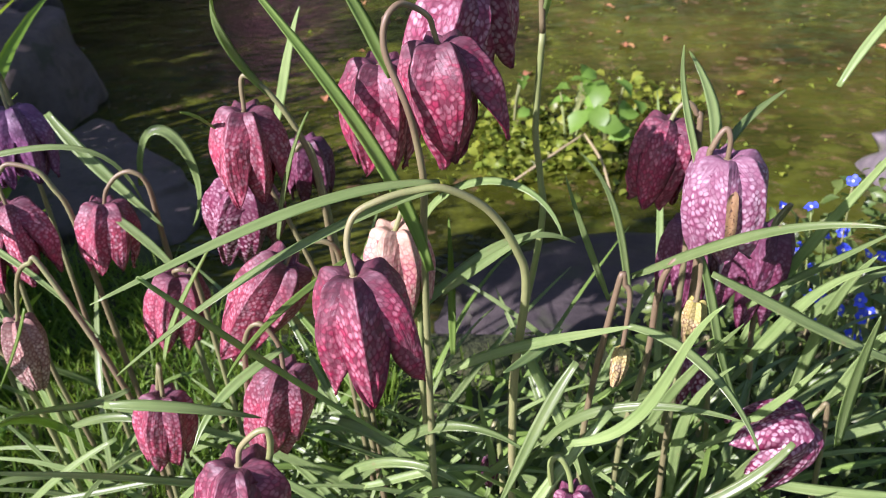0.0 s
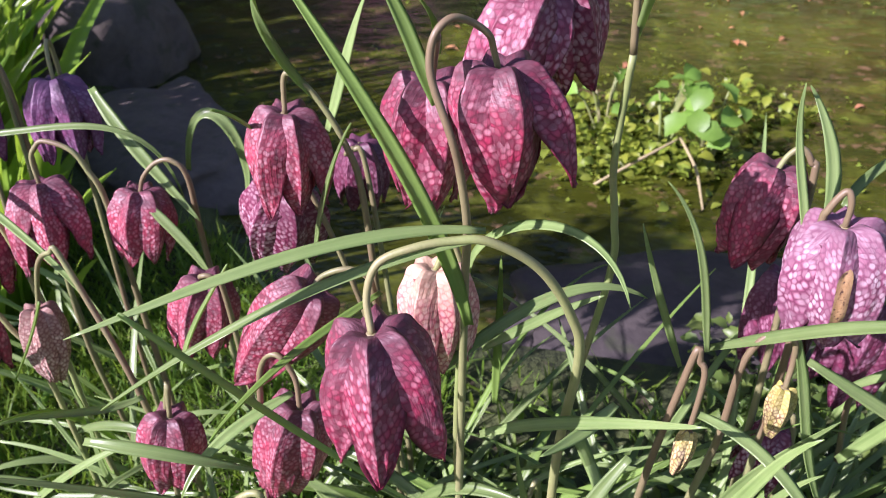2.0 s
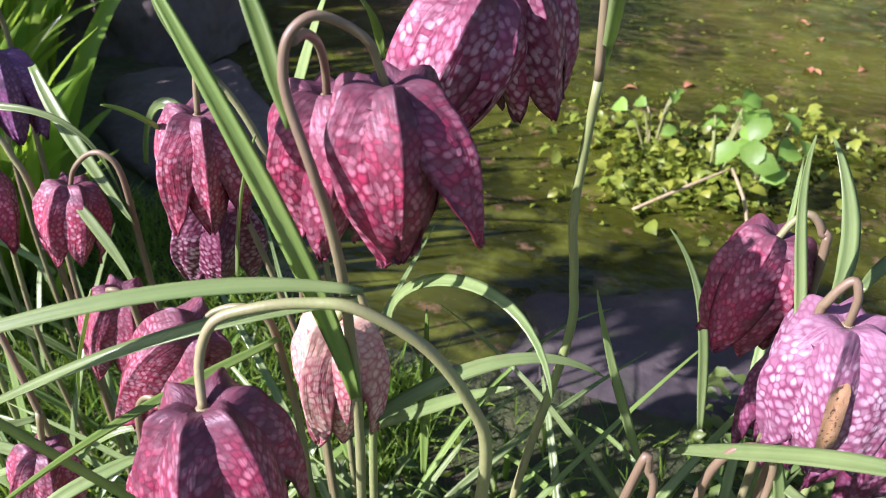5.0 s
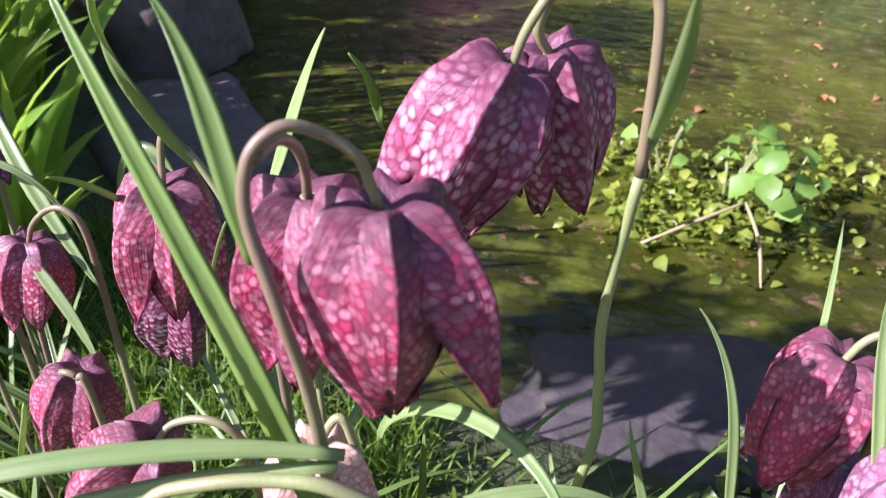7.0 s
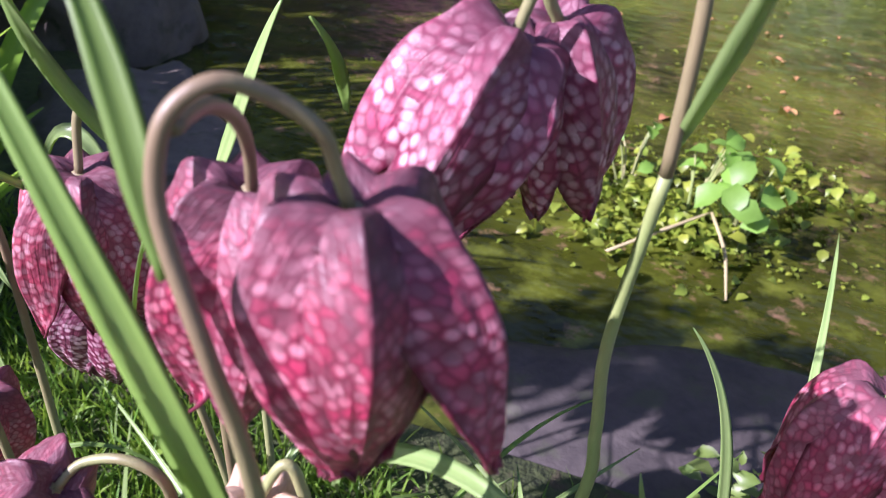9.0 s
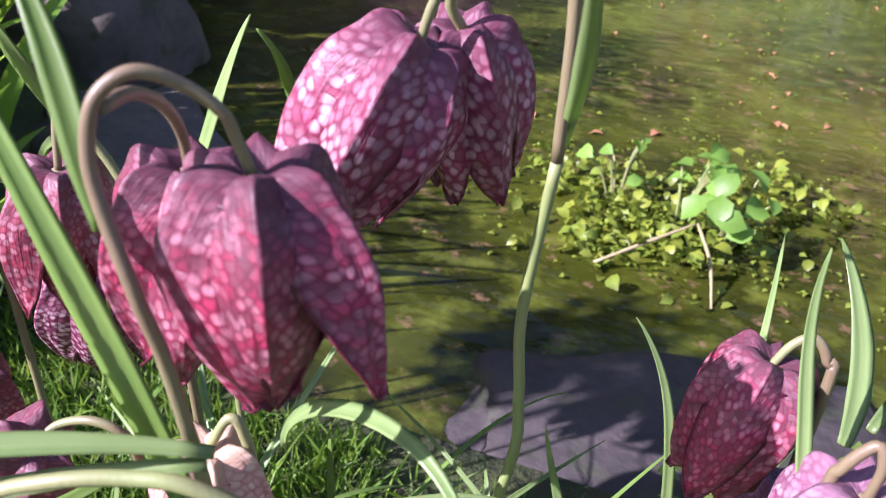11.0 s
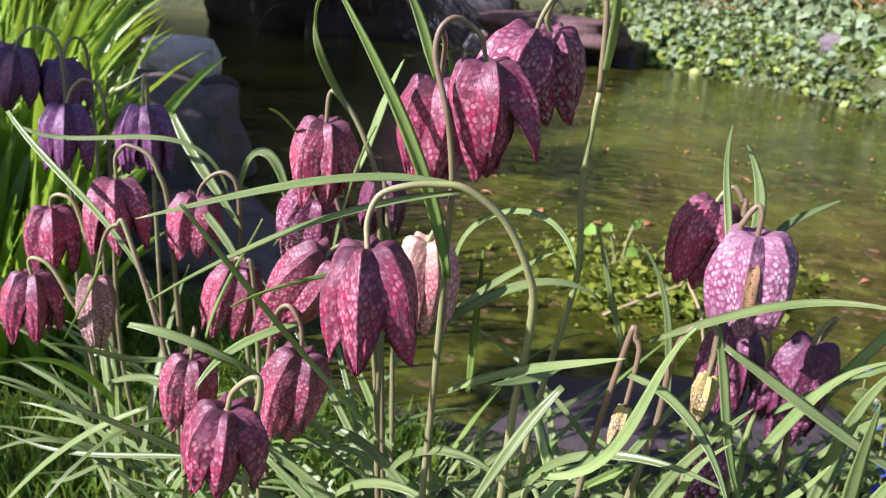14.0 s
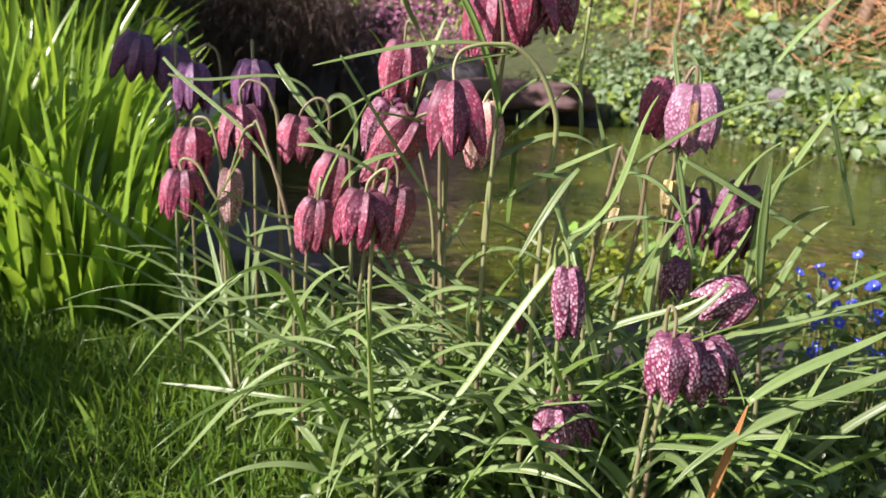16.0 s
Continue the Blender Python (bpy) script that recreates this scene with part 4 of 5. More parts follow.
c = np.stack([hx, hy, 0.3 + 4.6 * r.random(len(hx))], 1)
stuff("hedge", many_leaves(r, c, r.normal(size=(len(hx), 3)) + (0.3, -0.8, 0.3), r.uniform(0.20, 0.42, len(hx)), 0.7), HEDGE, "unseen tall dark green hedge added behind the garden to block light", "hedge")

# heather above the lintel
r = np.random.default_rng(14)
n = 2600
c = np.stack([r.normal(-1.24, 0.20, n), r.normal(4.12, 0.11, n), 0.24 + 0.48 * r.random(n)], 1)
stuff("heather", many_leaves(r, c, r.normal(size=(n, 3)) + (0, -0.4, 0.6), r.uniform(0.014, 0.032, n), 0.6), HEATHER, "pink flowering heather on the far bank", "heather")


# withered grass tussock overhanging the dark water
def tussock(cx, cy, cz, n, ln, seed):
    r = np.random.default_rng(seed)
    a = r.uniform(0, 6.283, n)
    b = np.stack([cx + 0.17 * r.normal(size=n), cy + 0.15 * r.normal(size=n), cz + 0.10 * r.normal(size=n)], 1)
    q = ln * r.uniform(0.5, 1.0, n)
    t = b + np.stack([np.cos(a) * q * 0.5, -np.abs(np.sin(a)) * q * 0.5, -q * r.uniform(0.3, 0.9, n)], 1)
    bow = np.stack([np.zeros(n), -0.05 * np.ones(n), 0.20 * q], 1)
    return many_blades(r, b, t, bow, r.uniform(0.003, 0.006, n), 5)


for q, cx in enumerate((-2.24, -1.98, -1.70)):
    v, f, uv = tussock(cx, 3.80, 0.44, 1000, 0.33, 70 + q)
    tagged(part("grass_tussock", mesh_of("grass_tussock", v, f, uv), THATCH), "withered brown grass tussock hanging over dark water", "grass tussock", "withered tussocks", "stuff")
    # near-black backing whose colour stands in for shade under the tussock
    stone("dark stone behind the tussocks", (cx, 4.25, 0.14), (0.60, 0.45, 0.66), STONE_SHADED, 80 + q, 9 * q)


# ---- blue flowers and low weeds at the edge of the bed ----
def blue_flower(at, seed):
    r = np.random.default_rng(seed)
    x, y, z = at
    foot = np.array((x + r.uniform(-0.01, 0.01), y + 0.01, float(height(x, y)) - 0.005))
    root = thing("blue_flower", tuple(foot), "small bright blue spring flower on a thin stalk", "flower", "blue flowers in the bed")
    head = np.array(at) - foot
    v, f = tube(smooth_path([(0, 0, 0), tuple(0.5 * head + (0.004, 0, 0)), tuple(head)], 5), (0.0010, 0.0007), 6)
    part("stem", mesh_of("stem", v, f), STALK_GREEN, root)
    tilt = Matrix.Translation(head) @ Euler((r.uniform(0.2, 1.2), r.uniform(-0.6, 0.6), r.uniform(-1, 1))).to_matrix().to_4x4()
    for w in range(5):
        a = w * 2 * math.pi / 5
        d = np.array((math.cos(a), math.sin(a), 0.12))
        v, f, uv = many_leaves(r, (d * 0.0030)[None], np.array(((0.0, 0.0, 1.0),)) - 0.25 * d[None], 0.0060, 1.0)
        p = part("petal", mesh_of("petal", v, f, uv), BLUE, root)
        p.matrix_local = tilt
    v, f = tube(np.array(((0, 0, -0.0004), (0, 0, 0.0008), (0, 0, 0.0016))), (0.0011, 0.0013, 0.0005), 7)
    p = part("eye", mesh_of("eye", v, f), WHITE_EYE, root)
    p.matrix_local = tilt


r = np.random.default_rng(77)
for q in range(46):
    blue_flower((r.uniform(0.25, 0.37), r.uniform(0.52, 0.68), GROUND + r.uniform(0.060, 0.160)), 300 + q)
n = 4200
x, y = r.uniform(0.12, 0.62, n), r.uniform(0.26, 0.80, n)
c = np.stack([x, y, height(x, y) + (0.06 + 0.07 * (x > 0.22) * (y > 0.45)) * r.random(n) ** 1.3], 1)
stuff("low_weeds", many_leaves(r, c, np.stack([0.7 * r.normal(size=n), -0.3 + 0.7 * r.normal(size=n), np.ones(n)], 1), r.uniform(0.008, 0.020, n), 0.6), BED_WEED, "low leafy weeds covering the bed")
n = 1500
x, y = r.uniform(-0.10, 0.20, n), r.uniform(0.26, 0.54, n)
c = np.stack([x, y, height(x, y) + 0.04 * r.random(n)], 1)
stuff("bed_weeds", many_leaves(r, c, np.stack([0.6 * r.normal(size=n), -0.3 + 0.6 * r.normal(size=n), np.ones(n)], 1), r.uniform(0.008, 0.018, n), 0.6), BED_WEED, "low clover-like weeds between the stems")


# ---- the fritillaries ----
fritillary("tallest fritillary with two chequered crimson bells on a brown stalk",
           [(0.024, 0.328, 0.343), (0.023, 0.326, 0.349), (0.022, 0.324, 0.354), (0.018, 0.321, 0.358), (0.014, 0.317, 0.360), (0.0105, 0.314, 0.357), (0.0090, 0.313, 0.351), (0.0098, 0.3124, 0.344), (0.0144, 0.3118, 0.330), (0.0162, 0.314, 0.318), (0.0172, 0.317, 0.300), (0.0150, 0.323, 0.280), (0.0122, 0.331, 0.245), (0.010, 0.334, 0.200), (0.0080, 0.335, 0.140)],
           [dict(neck=(0.024, 0.328, 0.343), tip=(0.0275, 0.328, 0.3025), wide=0.90, tint="crimson", flare=0.0, spin=1.05, gape=0.66, taper=0.88, curl=5),
            dict(neck=(0.001, 0.345, 0.332), tip=(-0.003, 0.346, 0.292), wide=0.90, tint="crimson", flare=0.0, spin=0.1, gape=0.8, taper=0.25)],
           [((0.0105, 0.312, 0.339), (0.004, 0.316, 0.352), (-0.001, 0.320, 0.365), (-0.012, 0.324, 0.374), 0.0040, LEAF_FRESH),
            ((0.016, 0.323, 0.261), (0.010, 0.318, 0.304), (-0.015, 0.321, 0.340), (-0.042, 0.334, 0.371), 0.0052, LEAF_FRESH)],
           side=[(0.001, 0.345, 0.332), (0.003, 0.341, 0.341), (0.006, 0.333, 0.349), (0.008, 0.324, 0.354), (0.0105, 0.3145, 0.3555)], seed=1, thick=0.88, wild=7)
fritillary("tall fritillary with two pale-spotted crimson bells on a high arch",
           [(0.029, 0.381, 0.350), (0.032, 0.381, 0.360), (0.038, 0.382, 0.370), (0.045, 0.383, 0.374), (0.053, 0.384, 0.371), (0.057, 0.384, 0.363), (0.058, 0.387, 0.330), (0.055, 0.391, 0.289), (0.057, 0.393, 0.264), (0.057, 0.394, 0.237), (0.042, 0.400, 0.144)],
           [dict(neck=(0.029, 0.381, 0.350), tip=(0.014, 0.373, 0.314), wide=0.92, tint="spotted", spin=0.62, gape=0.55, taper=0.10),
            dict(neck=(0.034, 0.394, 0.351), tip=(0.038, 0.404, 0.314), wide=0.84, tint="spotted", spin=0.3, taper=0.12)],
           [((0.057, 0.397, 0.327), (0.062, 0.381, 0.347), (0.064, 0.362, 0.366), (0.065, 0.341, 0.380), 0.0037)],
           side=[(0.034, 0.394, 0.351), (0.032, 0.390, 0.357), (0.034, 0.388, 0.364), (0.038, 0.385, 0.369)], seed=2, thick=1.0, brown=False, arch=6, wild=6)
fritillary("fritillary with one wide-open dusky crimson bell over two long leaves",
           [(-0.004, 0.289, 0.280), (-0.006, 0.293, 0.290), (-0.003, 0.296, 0.299), (0.006, 0.299, 0.303), (0.016, 0.303, 0.304), (0.026, 0.306, 0.303), (0.039, 0.312, 0.292), (0.048, 0.318, 0.273), (0.051, 0.323, 0.252), (0.045, 0.335, 0.192)],
           [dict(neck=(-0.004, 0.289, 0.280), tip=(-0.001, 0.289, 0.2395), wide=0.95, tint="crimson", flare=0.18, spin=0.75, gape=1.0)],
           [((0.023, 0.315, 0.301), (-0.012, 0.298, 0.310), (-0.046, 0.280, 0.297), (-0.079, 0.261, 0.288), 0.0036),
            ((0.022, 0.314, 0.299), (-0.017, 0.299, 0.294), (-0.054, 0.285, 0.274), (-0.087, 0.274, 0.250), 0.0036),
            ((0.083, 0.310, 0.205), (0.038, 0.291, 0.160), (0.021, 0.273, 0.097), (-0.024, 0.255, 0.053), 0.0049)], seed=3, brown=False, thick=1.05)
fritillary("fritillary with one chequered crimson bell on an arched stalk",
           [(-0.067, 0.385, 0.301), (-0.066, 0.386, 0.315), (-0.062, 0.386, 0.316), (-0.054, 0.388, 0.306), (-0.046, 0.390, 0.288), (-0.042, 0.393, 0.265), (-0.041, 0.400, 0.195)],
           [dict(neck=(-0.067, 0.385, 0.301), tip=(-0.070, 0.385, 0.263), wide=0.94, tint="checked", taper=0.06, spin=0.2, gape=0.9)],
           [((-0.054, 0.389, 0.305), (-0.067, 0.380, 0.324), (-0.076, 0.369, 0.357), (-0.050, 0.361, 0.369), 0.0036),
            ((-0.065, 0.391, 0.236), (-0.057, 0.384, 0.261), (-0.048, 0.375, 0.286), (-0.034, 0.366, 0.308), 0.0036),
            ((-0.079, 0.385, 0.293), (-0.081, 0.378, 0.299), (-0.082, 0.372, 0.306), (-0.085, 0.364, 0.310), 0.0028, LEAF_FRESH)], seed=4)
fritillary("fritillary with one chequered crimson bell on an arched stalk",
           [(-0.163, 0.419, 0.241), (-0.160, 0.420, 0.249), (-0.153, 0.422, 0.256), (-0.145, 0.423, 0.257), (-0.140, 0.425, 0.247), (-0.142, 0.430, 0.207)],
           [dict(neck=(-0.163, 0.419, 0.241), tip=(-0.167, 0.414, 0.206), wide=0.96, tint="checked", taper=0.12, spin=0.6)],
           [((-0.195, 0.445, 0.281), (-0.178, 0.435, 0.262), (-0.156, 0.427, 0.246), (-0.136, 0.422, 0.226), 0.0063),
            ((-0.158, 0.413, 0.240), (-0.144, 0.409, 0.230), (-0.129, 0.405, 0.220), (-0.121, 0.401, 0.204), 0.0045)], seed=5, wild=4, reach=0.75, brown=True)
fritillary("fritillary with one chequered crimson bell on an arched stalk",
           [(-0.206, 0.406, 0.247), (-0.207, 0.407, 0.260), (-0.204, 0.408, 0.266), (-0.199, 0.409, 0.269), (-0.187, 0.410, 0.265), (-0.182, 0.411, 0.255), (-0.178, 0.413, 0.236), (-0.180, 0.420, 0.164)],
           [dict(neck=(-0.206, 0.406, 0.247), tip=(-0.201, 0.399, 0.208), wide=0.98, tint="checked", spin=0.1, flare=0.05)],
           [((-0.271, 0.408, 0.270), (-0.226, 0.414, 0.254), (-0.148, 0.422, 0.306), (-0.148, 0.431, 0.230), 0.0035)], seed=6, wild=4, reach=0.75)
fritillary("fritillary with a half-closed striped pale bud on an arched brown stalk",
           [(-0.194, 0.369, 0.204), (-0.182, 0.365, 0.232), (-0.173, 0.364, 0.240), (-0.166, 0.363, 0.236), (-0.139, 0.355, 0.164)],
           [dict(neck=(-0.194, 0.369, 0.204), tip=(-0.193, 0.367, 0.164), wide=0.55, tint="rosebud", bud=True)],
           [((-0.264, 0.392, 0.283), (-0.227, 0.381, 0.253), (-0.174, 0.371, 0.240), (-0.148, 0.361, 0.198), 0.0035),
            ((-0.172, 0.349, 0.225), (-0.184, 0.352, 0.203), (-0.200, 0.357, 0.183), (-0.215, 0.362, 0.164), 0.0029, LEAF_FRESH)], seed=7, wild=4, reach=0.75)
fritillary("fritillary with one chequered crimson bell on an arched stalk",
           [(-0.233, 0.365, 0.200), (-0.235, 0.366, 0.208), (-0.230, 0.366, 0.211), (-0.221, 0.367, 0.207), (-0.212, 0.368, 0.191), (-0.204, 0.371, 0.161), (-0.203, 0.380, 0.038)],
           [dict(neck=(-0.233, 0.365, 0.200), tip=(-0.232, 0.360, 0.166), wide=0.95, tint="crimson", flare=0.1, spin=0.5)],
           [((-0.153, 0.353, 0.144), (-0.197, 0.343, 0.123), (-0.228, 0.334, 0.087), (-0.254, 0.324, 0.049), 0.0042),
            ((-0.231, 0.360, 0.070), (-0.204, 0.360, 0.077), (-0.180, 0.360, 0.117), (-0.148, 0.360, 0.100), 0.0035)], seed=8, wild=4, reach=0.75, brown=False)
fritillary("fritillary with one chequered crimson bell on an arched stalk",
           [(-0.241, 0.392, 0.229), (-0.239, 0.391, 0.237), (-0.232, 0.391, 0.240), (-0.224, 0.392, 0.235), (-0.218, 0.393, 0.210), (-0.215, 0.395, 0.174), (-0.215, 0.400, 0.083)],
           [dict(neck=(-0.241, 0.392, 0.229), tip=(-0.240, 0.389, 0.194), wide=1.0, tint="crimson", spin=0.3)],
           [], seed=9, wild=4, reach=0.75, brown=False)
fritillary("fritillary with one chequered crimson bell on an arched stalk",
           [(-0.104, 0.324, 0.197), (-0.103, 0.326, 0.212), (-0.114, 0.329, 0.159), (-0.119, 0.335, 0.033)],
           [dict(neck=(-0.104, 0.324, 0.197), tip=(-0.110, 0.322, 0.163), wide=0.84, tint="checked", taper=0.22, spin=0.4, gape=0.5)],
           [((-0.122, 0.364, 0.032), (-0.171, 0.369, 0.028), (-0.220, 0.372, 0.026), (-0.269, 0.374, 0.021), 0.0042),
            ((-0.115, 0.330, 0.083), (-0.162, 0.320, 0.066), (-0.184, 0.310, 0.018), (-0.217, 0.300, -0.016), 0.0049),
            ((-0.114, 0.345, 0.128), (-0.156, 0.343, 0.123), (-0.197, 0.342, 0.102), (-0.240, 0.340, 0.114), 0.0031, LEAF_FRESH),
            ((-0.113, 0.330, 0.126), (-0.094, 0.324, 0.110), (-0.064, 0.317, 0.100), (-0.058, 0.310, 0.072), 0.0042),
            ((-0.040, 0.306, 0.237), (-0.050, 0.294, 0.235), (-0.063, 0.283, 0.231), (-0.066, 0.272, 0.218), 0.0038),
            ((-0.091, 0.268, 0.242), (-0.072, 0.267, 0.244), (-0.054, 0.274, 0.235), (-0.044, 0.284, 0.223), 0.0038),
            ((-0.170, 0.340, 0.103), (-0.144, 0.337, 0.096), (-0.121, 0.333, 0.072), (-0.127, 0.330, 0.043), 0.0042),
            ((-0.142, 0.330, 0.084), (-0.120, 0.327, 0.108), (-0.114, 0.323, 0.148), (-0.078, 0.320, 0.157), 0.0042),
            ((-0.169, 0.330, 0.071), (-0.145, 0.321, 0.095), (-0.111, 0.312, 0.111), (-0.077, 0.300, 0.105), 0.0042),
            ((-0.135, 0.350, 0.179), (-0.149, 0.332, 0.178), (-0.155, 0.318, 0.197), (-0.162, 0.300, 0.204), 0.0042)], seed=10)
fritillary("low fritillary with a wrinkled dusky crimson bell on a green stem",
           [(-0.048, 0.266, 0.217), (-0.046, 0.267, 0.225), (-0.038, 0.268, 0.232), (-0.036, 0.269, 0.225), (-0.047, 0.275, 0.179), (-0.049, 0.285, 0.084), (-0.045, 0.290, 0.038)],
           [dict(neck=(-0.048, 0.266, 0.217), tip=(-0.051, 0.264, 0.186), wide=1.12, tint="crimson", taper=0.1, flare=0.05, spin=0.15, gape=1.0)],
           [((-0.180, 0.330, 0.015), (-0.148, 0.324, 0.046), (-0.103, 0.317, 0.047), (-0.064, 0.310, 0.062), 0.0042),
            ((-0.068, 0.340, 0.100), (-0.041, 0.337, 0.128), (0.001, 0.334, 0.111), (0.020, 0.330, 0.084), 0.0042),
            ((-0.065, 0.330, 0.100), (-0.031, 0.322, 0.102), (-0.015, 0.310, 0.066), (-0.014, 0.300, 0.039), 0.0042),
            ((-0.064, 0.320, 0.159), (-0.037, 0.314, 0.145), (-0.008, 0.307, 0.132), (0.018, 0.300, 0.115), 0.0042),
            ((-0.102, 0.320, 0.043), (-0.075, 0.311, 0.066), (-0.038, 0.303, 0.094), (-0.000, 0.290, 0.084), 0.0042),
            ((-0.068, 0.300, 0.037), (-0.040, 0.292, 0.061), (-0.002, 0.282, 0.079), (0.034, 0.270, 0.071), 0.0049),
            ((-0.088, 0.290, 0.009), (-0.062, 0.281, 0.035), (-0.038, 0.272, 0.068), (-0.002, 0.260, 0.080), 0.0049)], seed=11, brown=False)
fritillary("fritillary with one chequered crimson bell on an arched stalk",
           [(-0.049, 0.326, 0.210), (-0.050, 0.328, 0.223), (-0.056, 0.329, 0.232), (-0.063, 0.330, 0.227), (-0.068, 0.332, 0.206), (-0.079, 0.340, 0.132), (-0.081, 0.345, 0.075)],
           [dict(neck=(-0.049, 0.326, 0.210), tip=(-0.059, 0.326, 0.168), wide=0.78, tint="checked", taper=0.3, spin=0.4, gape=0.3)],
           [((-0.065, 0.267, 0.294), (-0.046, 0.285, 0.254), (-0.024, 0.301, 0.215), (0.002, 0.316, 0.178), 0.0022),
            ((-0.133, 0.330, 0.077), (-0.102, 0.321, 0.098), (-0.079, 0.311, 0.134), (-0.039, 0.300, 0.139), 0.0042),
            ((-0.041, 0.310, 0.079), (-0.020, 0.301, 0.102), (0.004, 0.292, 0.134), (0.039, 0.280, 0.129), 0.0042)], seed=12)
fritillary("fritillary with one chequered crimson bell on an arched stalk",
           [(-0.046, 0.342, 0.252), (-0.043, 0.347, 0.256), (-0.034, 0.349, 0.259), (-0.027, 0.351, 0.255), (-0.026, 0.354, 0.242), (-0.026, 0.361, 0.205), (-0.029, 0.370, 0.150)],
           [dict(neck=(-0.046, 0.342, 0.252), tip=(-0.078, 0.342, 0.208), wide=0.66, tint="checked", taper=0.4, spin=0.2, gape=0.2)],
           [((-0.031, 0.350, 0.119), (-0.007, 0.347, 0.127), (0.018, 0.344, 0.148), (0.045, 0.340, 0.138), 0.0042),
            ((-0.021, 0.347, 0.252), (-0.031, 0.318, 0.255), (-0.039, 0.288, 0.262), (-0.039, 0.256, 0.265), 0.0036, LEAF_FRESH)], seed=13)
fritillary("fritillary with one chequered crimson bell on an arched stalk",
           [(-0.117, 0.387, 0.218), (-0.112, 0.376, 0.228), (-0.106, 0.376, 0.228), (-0.103, 0.378, 0.216), (-0.105, 0.390, 0.108)],
           [dict(neck=(-0.117, 0.387, 0.218), tip=(-0.126, 0.387, 0.179), wide=0.84, tint="checked", taper=0.1, spin=0.5)],
           [((-0.117, 0.355, 0.192), (-0.105, 0.348, 0.221), (-0.085, 0.339, 0.246), (-0.068, 0.327, 0.271), 0.0042),
            ((-0.166, 0.340, 0.162), (-0.147, 0.338, 0.174), (-0.116, 0.334, 0.182), (-0.098, 0.330, 0.163), 0.0042),
            ((-0.172, 0.360, 0.095), (-0.182, 0.356, 0.123), (-0.167, 0.354, 0.150), (-0.172, 0.350, 0.178), 0.0042)], seed=14, wild=6)
fritillary("fritillary with one chequered crimson bell on an arched stalk",
           [(-0.082, 0.406, 0.257), (-0.083, 0.405, 0.264), (-0.074, 0.406, 0.266), (-0.051, 0.411, 0.184), (-0.046, 0.415, 0.103)],
           [dict(neck=(-0.082, 0.406, 0.257), tip=(-0.098, 0.425, 0.212), wide=0.84, tint="mottled", taper=0.1, spin=0.2)],
           [((-0.174, 0.480, 0.222), (-0.163, 0.480, 0.295), (-0.120, 0.480, 0.234), (-0.149, 0.480, 0.195), 0.0063),
            ((-0.082, 0.460, 0.261), (-0.074, 0.463, 0.282), (-0.070, 0.467, 0.304), (-0.061, 0.470, 0.324), 0.0056)], seed=15, wild=5)
fritillary("fritillary with one chequered crimson bell on an arched stalk",
           [(-0.063, 0.452, 0.259), (-0.062, 0.430, 0.264), (-0.058, 0.430, 0.267), (-0.053, 0.430, 0.258), (-0.046, 0.430, 0.179), (-0.043, 0.430, 0.118)],
           [dict(neck=(-0.063, 0.452, 0.259), tip=(-0.063, 0.452, 0.227), wide=0.9, tint="dusky", spin=0.3)],
           [((-0.051, 0.360, 0.154), (-0.026, 0.354, 0.159), (-0.005, 0.347, 0.143), (0.012, 0.340, 0.128), 0.0049),
            ((-0.042, 0.350, 0.123), (-0.027, 0.346, 0.142), (0.003, 0.339, 0.154), (0.024, 0.330, 0.139), 0.0049),
            ((-0.098, 0.340, 0.079), (-0.071, 0.334, 0.096), (-0.042, 0.328, 0.130), (-0.006, 0.320, 0.120), 0.0042)], seed=16, wild=5)
fritillary("fritillary with a pale cream and pink ageing bell",
           [(0.000, 0.344, 0.266), (0.004, 0.347, 0.275), (0.007, 0.348, 0.271), (0.008, 0.350, 0.251), (0.002, 0.360, 0.164)],
           [dict(neck=(0.000, 0.344, 0.266), tip=(-0.001, 0.344, 0.226), wide=0.78, tint="cream", taper=0.2, spin=0.3, gape=0.8)],
           [((0.007, 0.365, 0.252), (0.010, 0.357, 0.282), (0.055, 0.347, 0.300), (0.065, 0.328, 0.271), 0.0038),
            ((0.002, 0.341, 0.225), (0.021, 0.355, 0.240), (0.048, 0.368, 0.261), (0.072, 0.379, 0.240), 0.0045),
            ((0.019, 0.330, 0.246), (0.031, 0.327, 0.258), (0.044, 0.324, 0.270), (0.057, 0.320, 0.280), 0.0035),
            ((0.016, 0.372, 0.184), (0.017, 0.370, 0.209), (0.019, 0.368, 0.235), (0.019, 0.365, 0.261), 0.0034, LEAF_FRESH),
            ((-0.013, 0.410, 0.319), (-0.012, 0.407, 0.327), (-0.013, 0.404, 0.335), (-0.017, 0.400, 0.342), 0.0028, LEAF_FRESH),
            ((0.018, 0.330, 0.207), (0.040, 0.322, 0.227), (0.066, 0.312, 0.239), (0.089, 0.300, 0.253), 0.0042),
            ((-0.010, 0.340, 0.152), (0.001, 0.336, 0.175), (0.029, 0.329, 0.185), (0.050, 0.320, 0.174), 0.0049)], seed=17, brown=False)
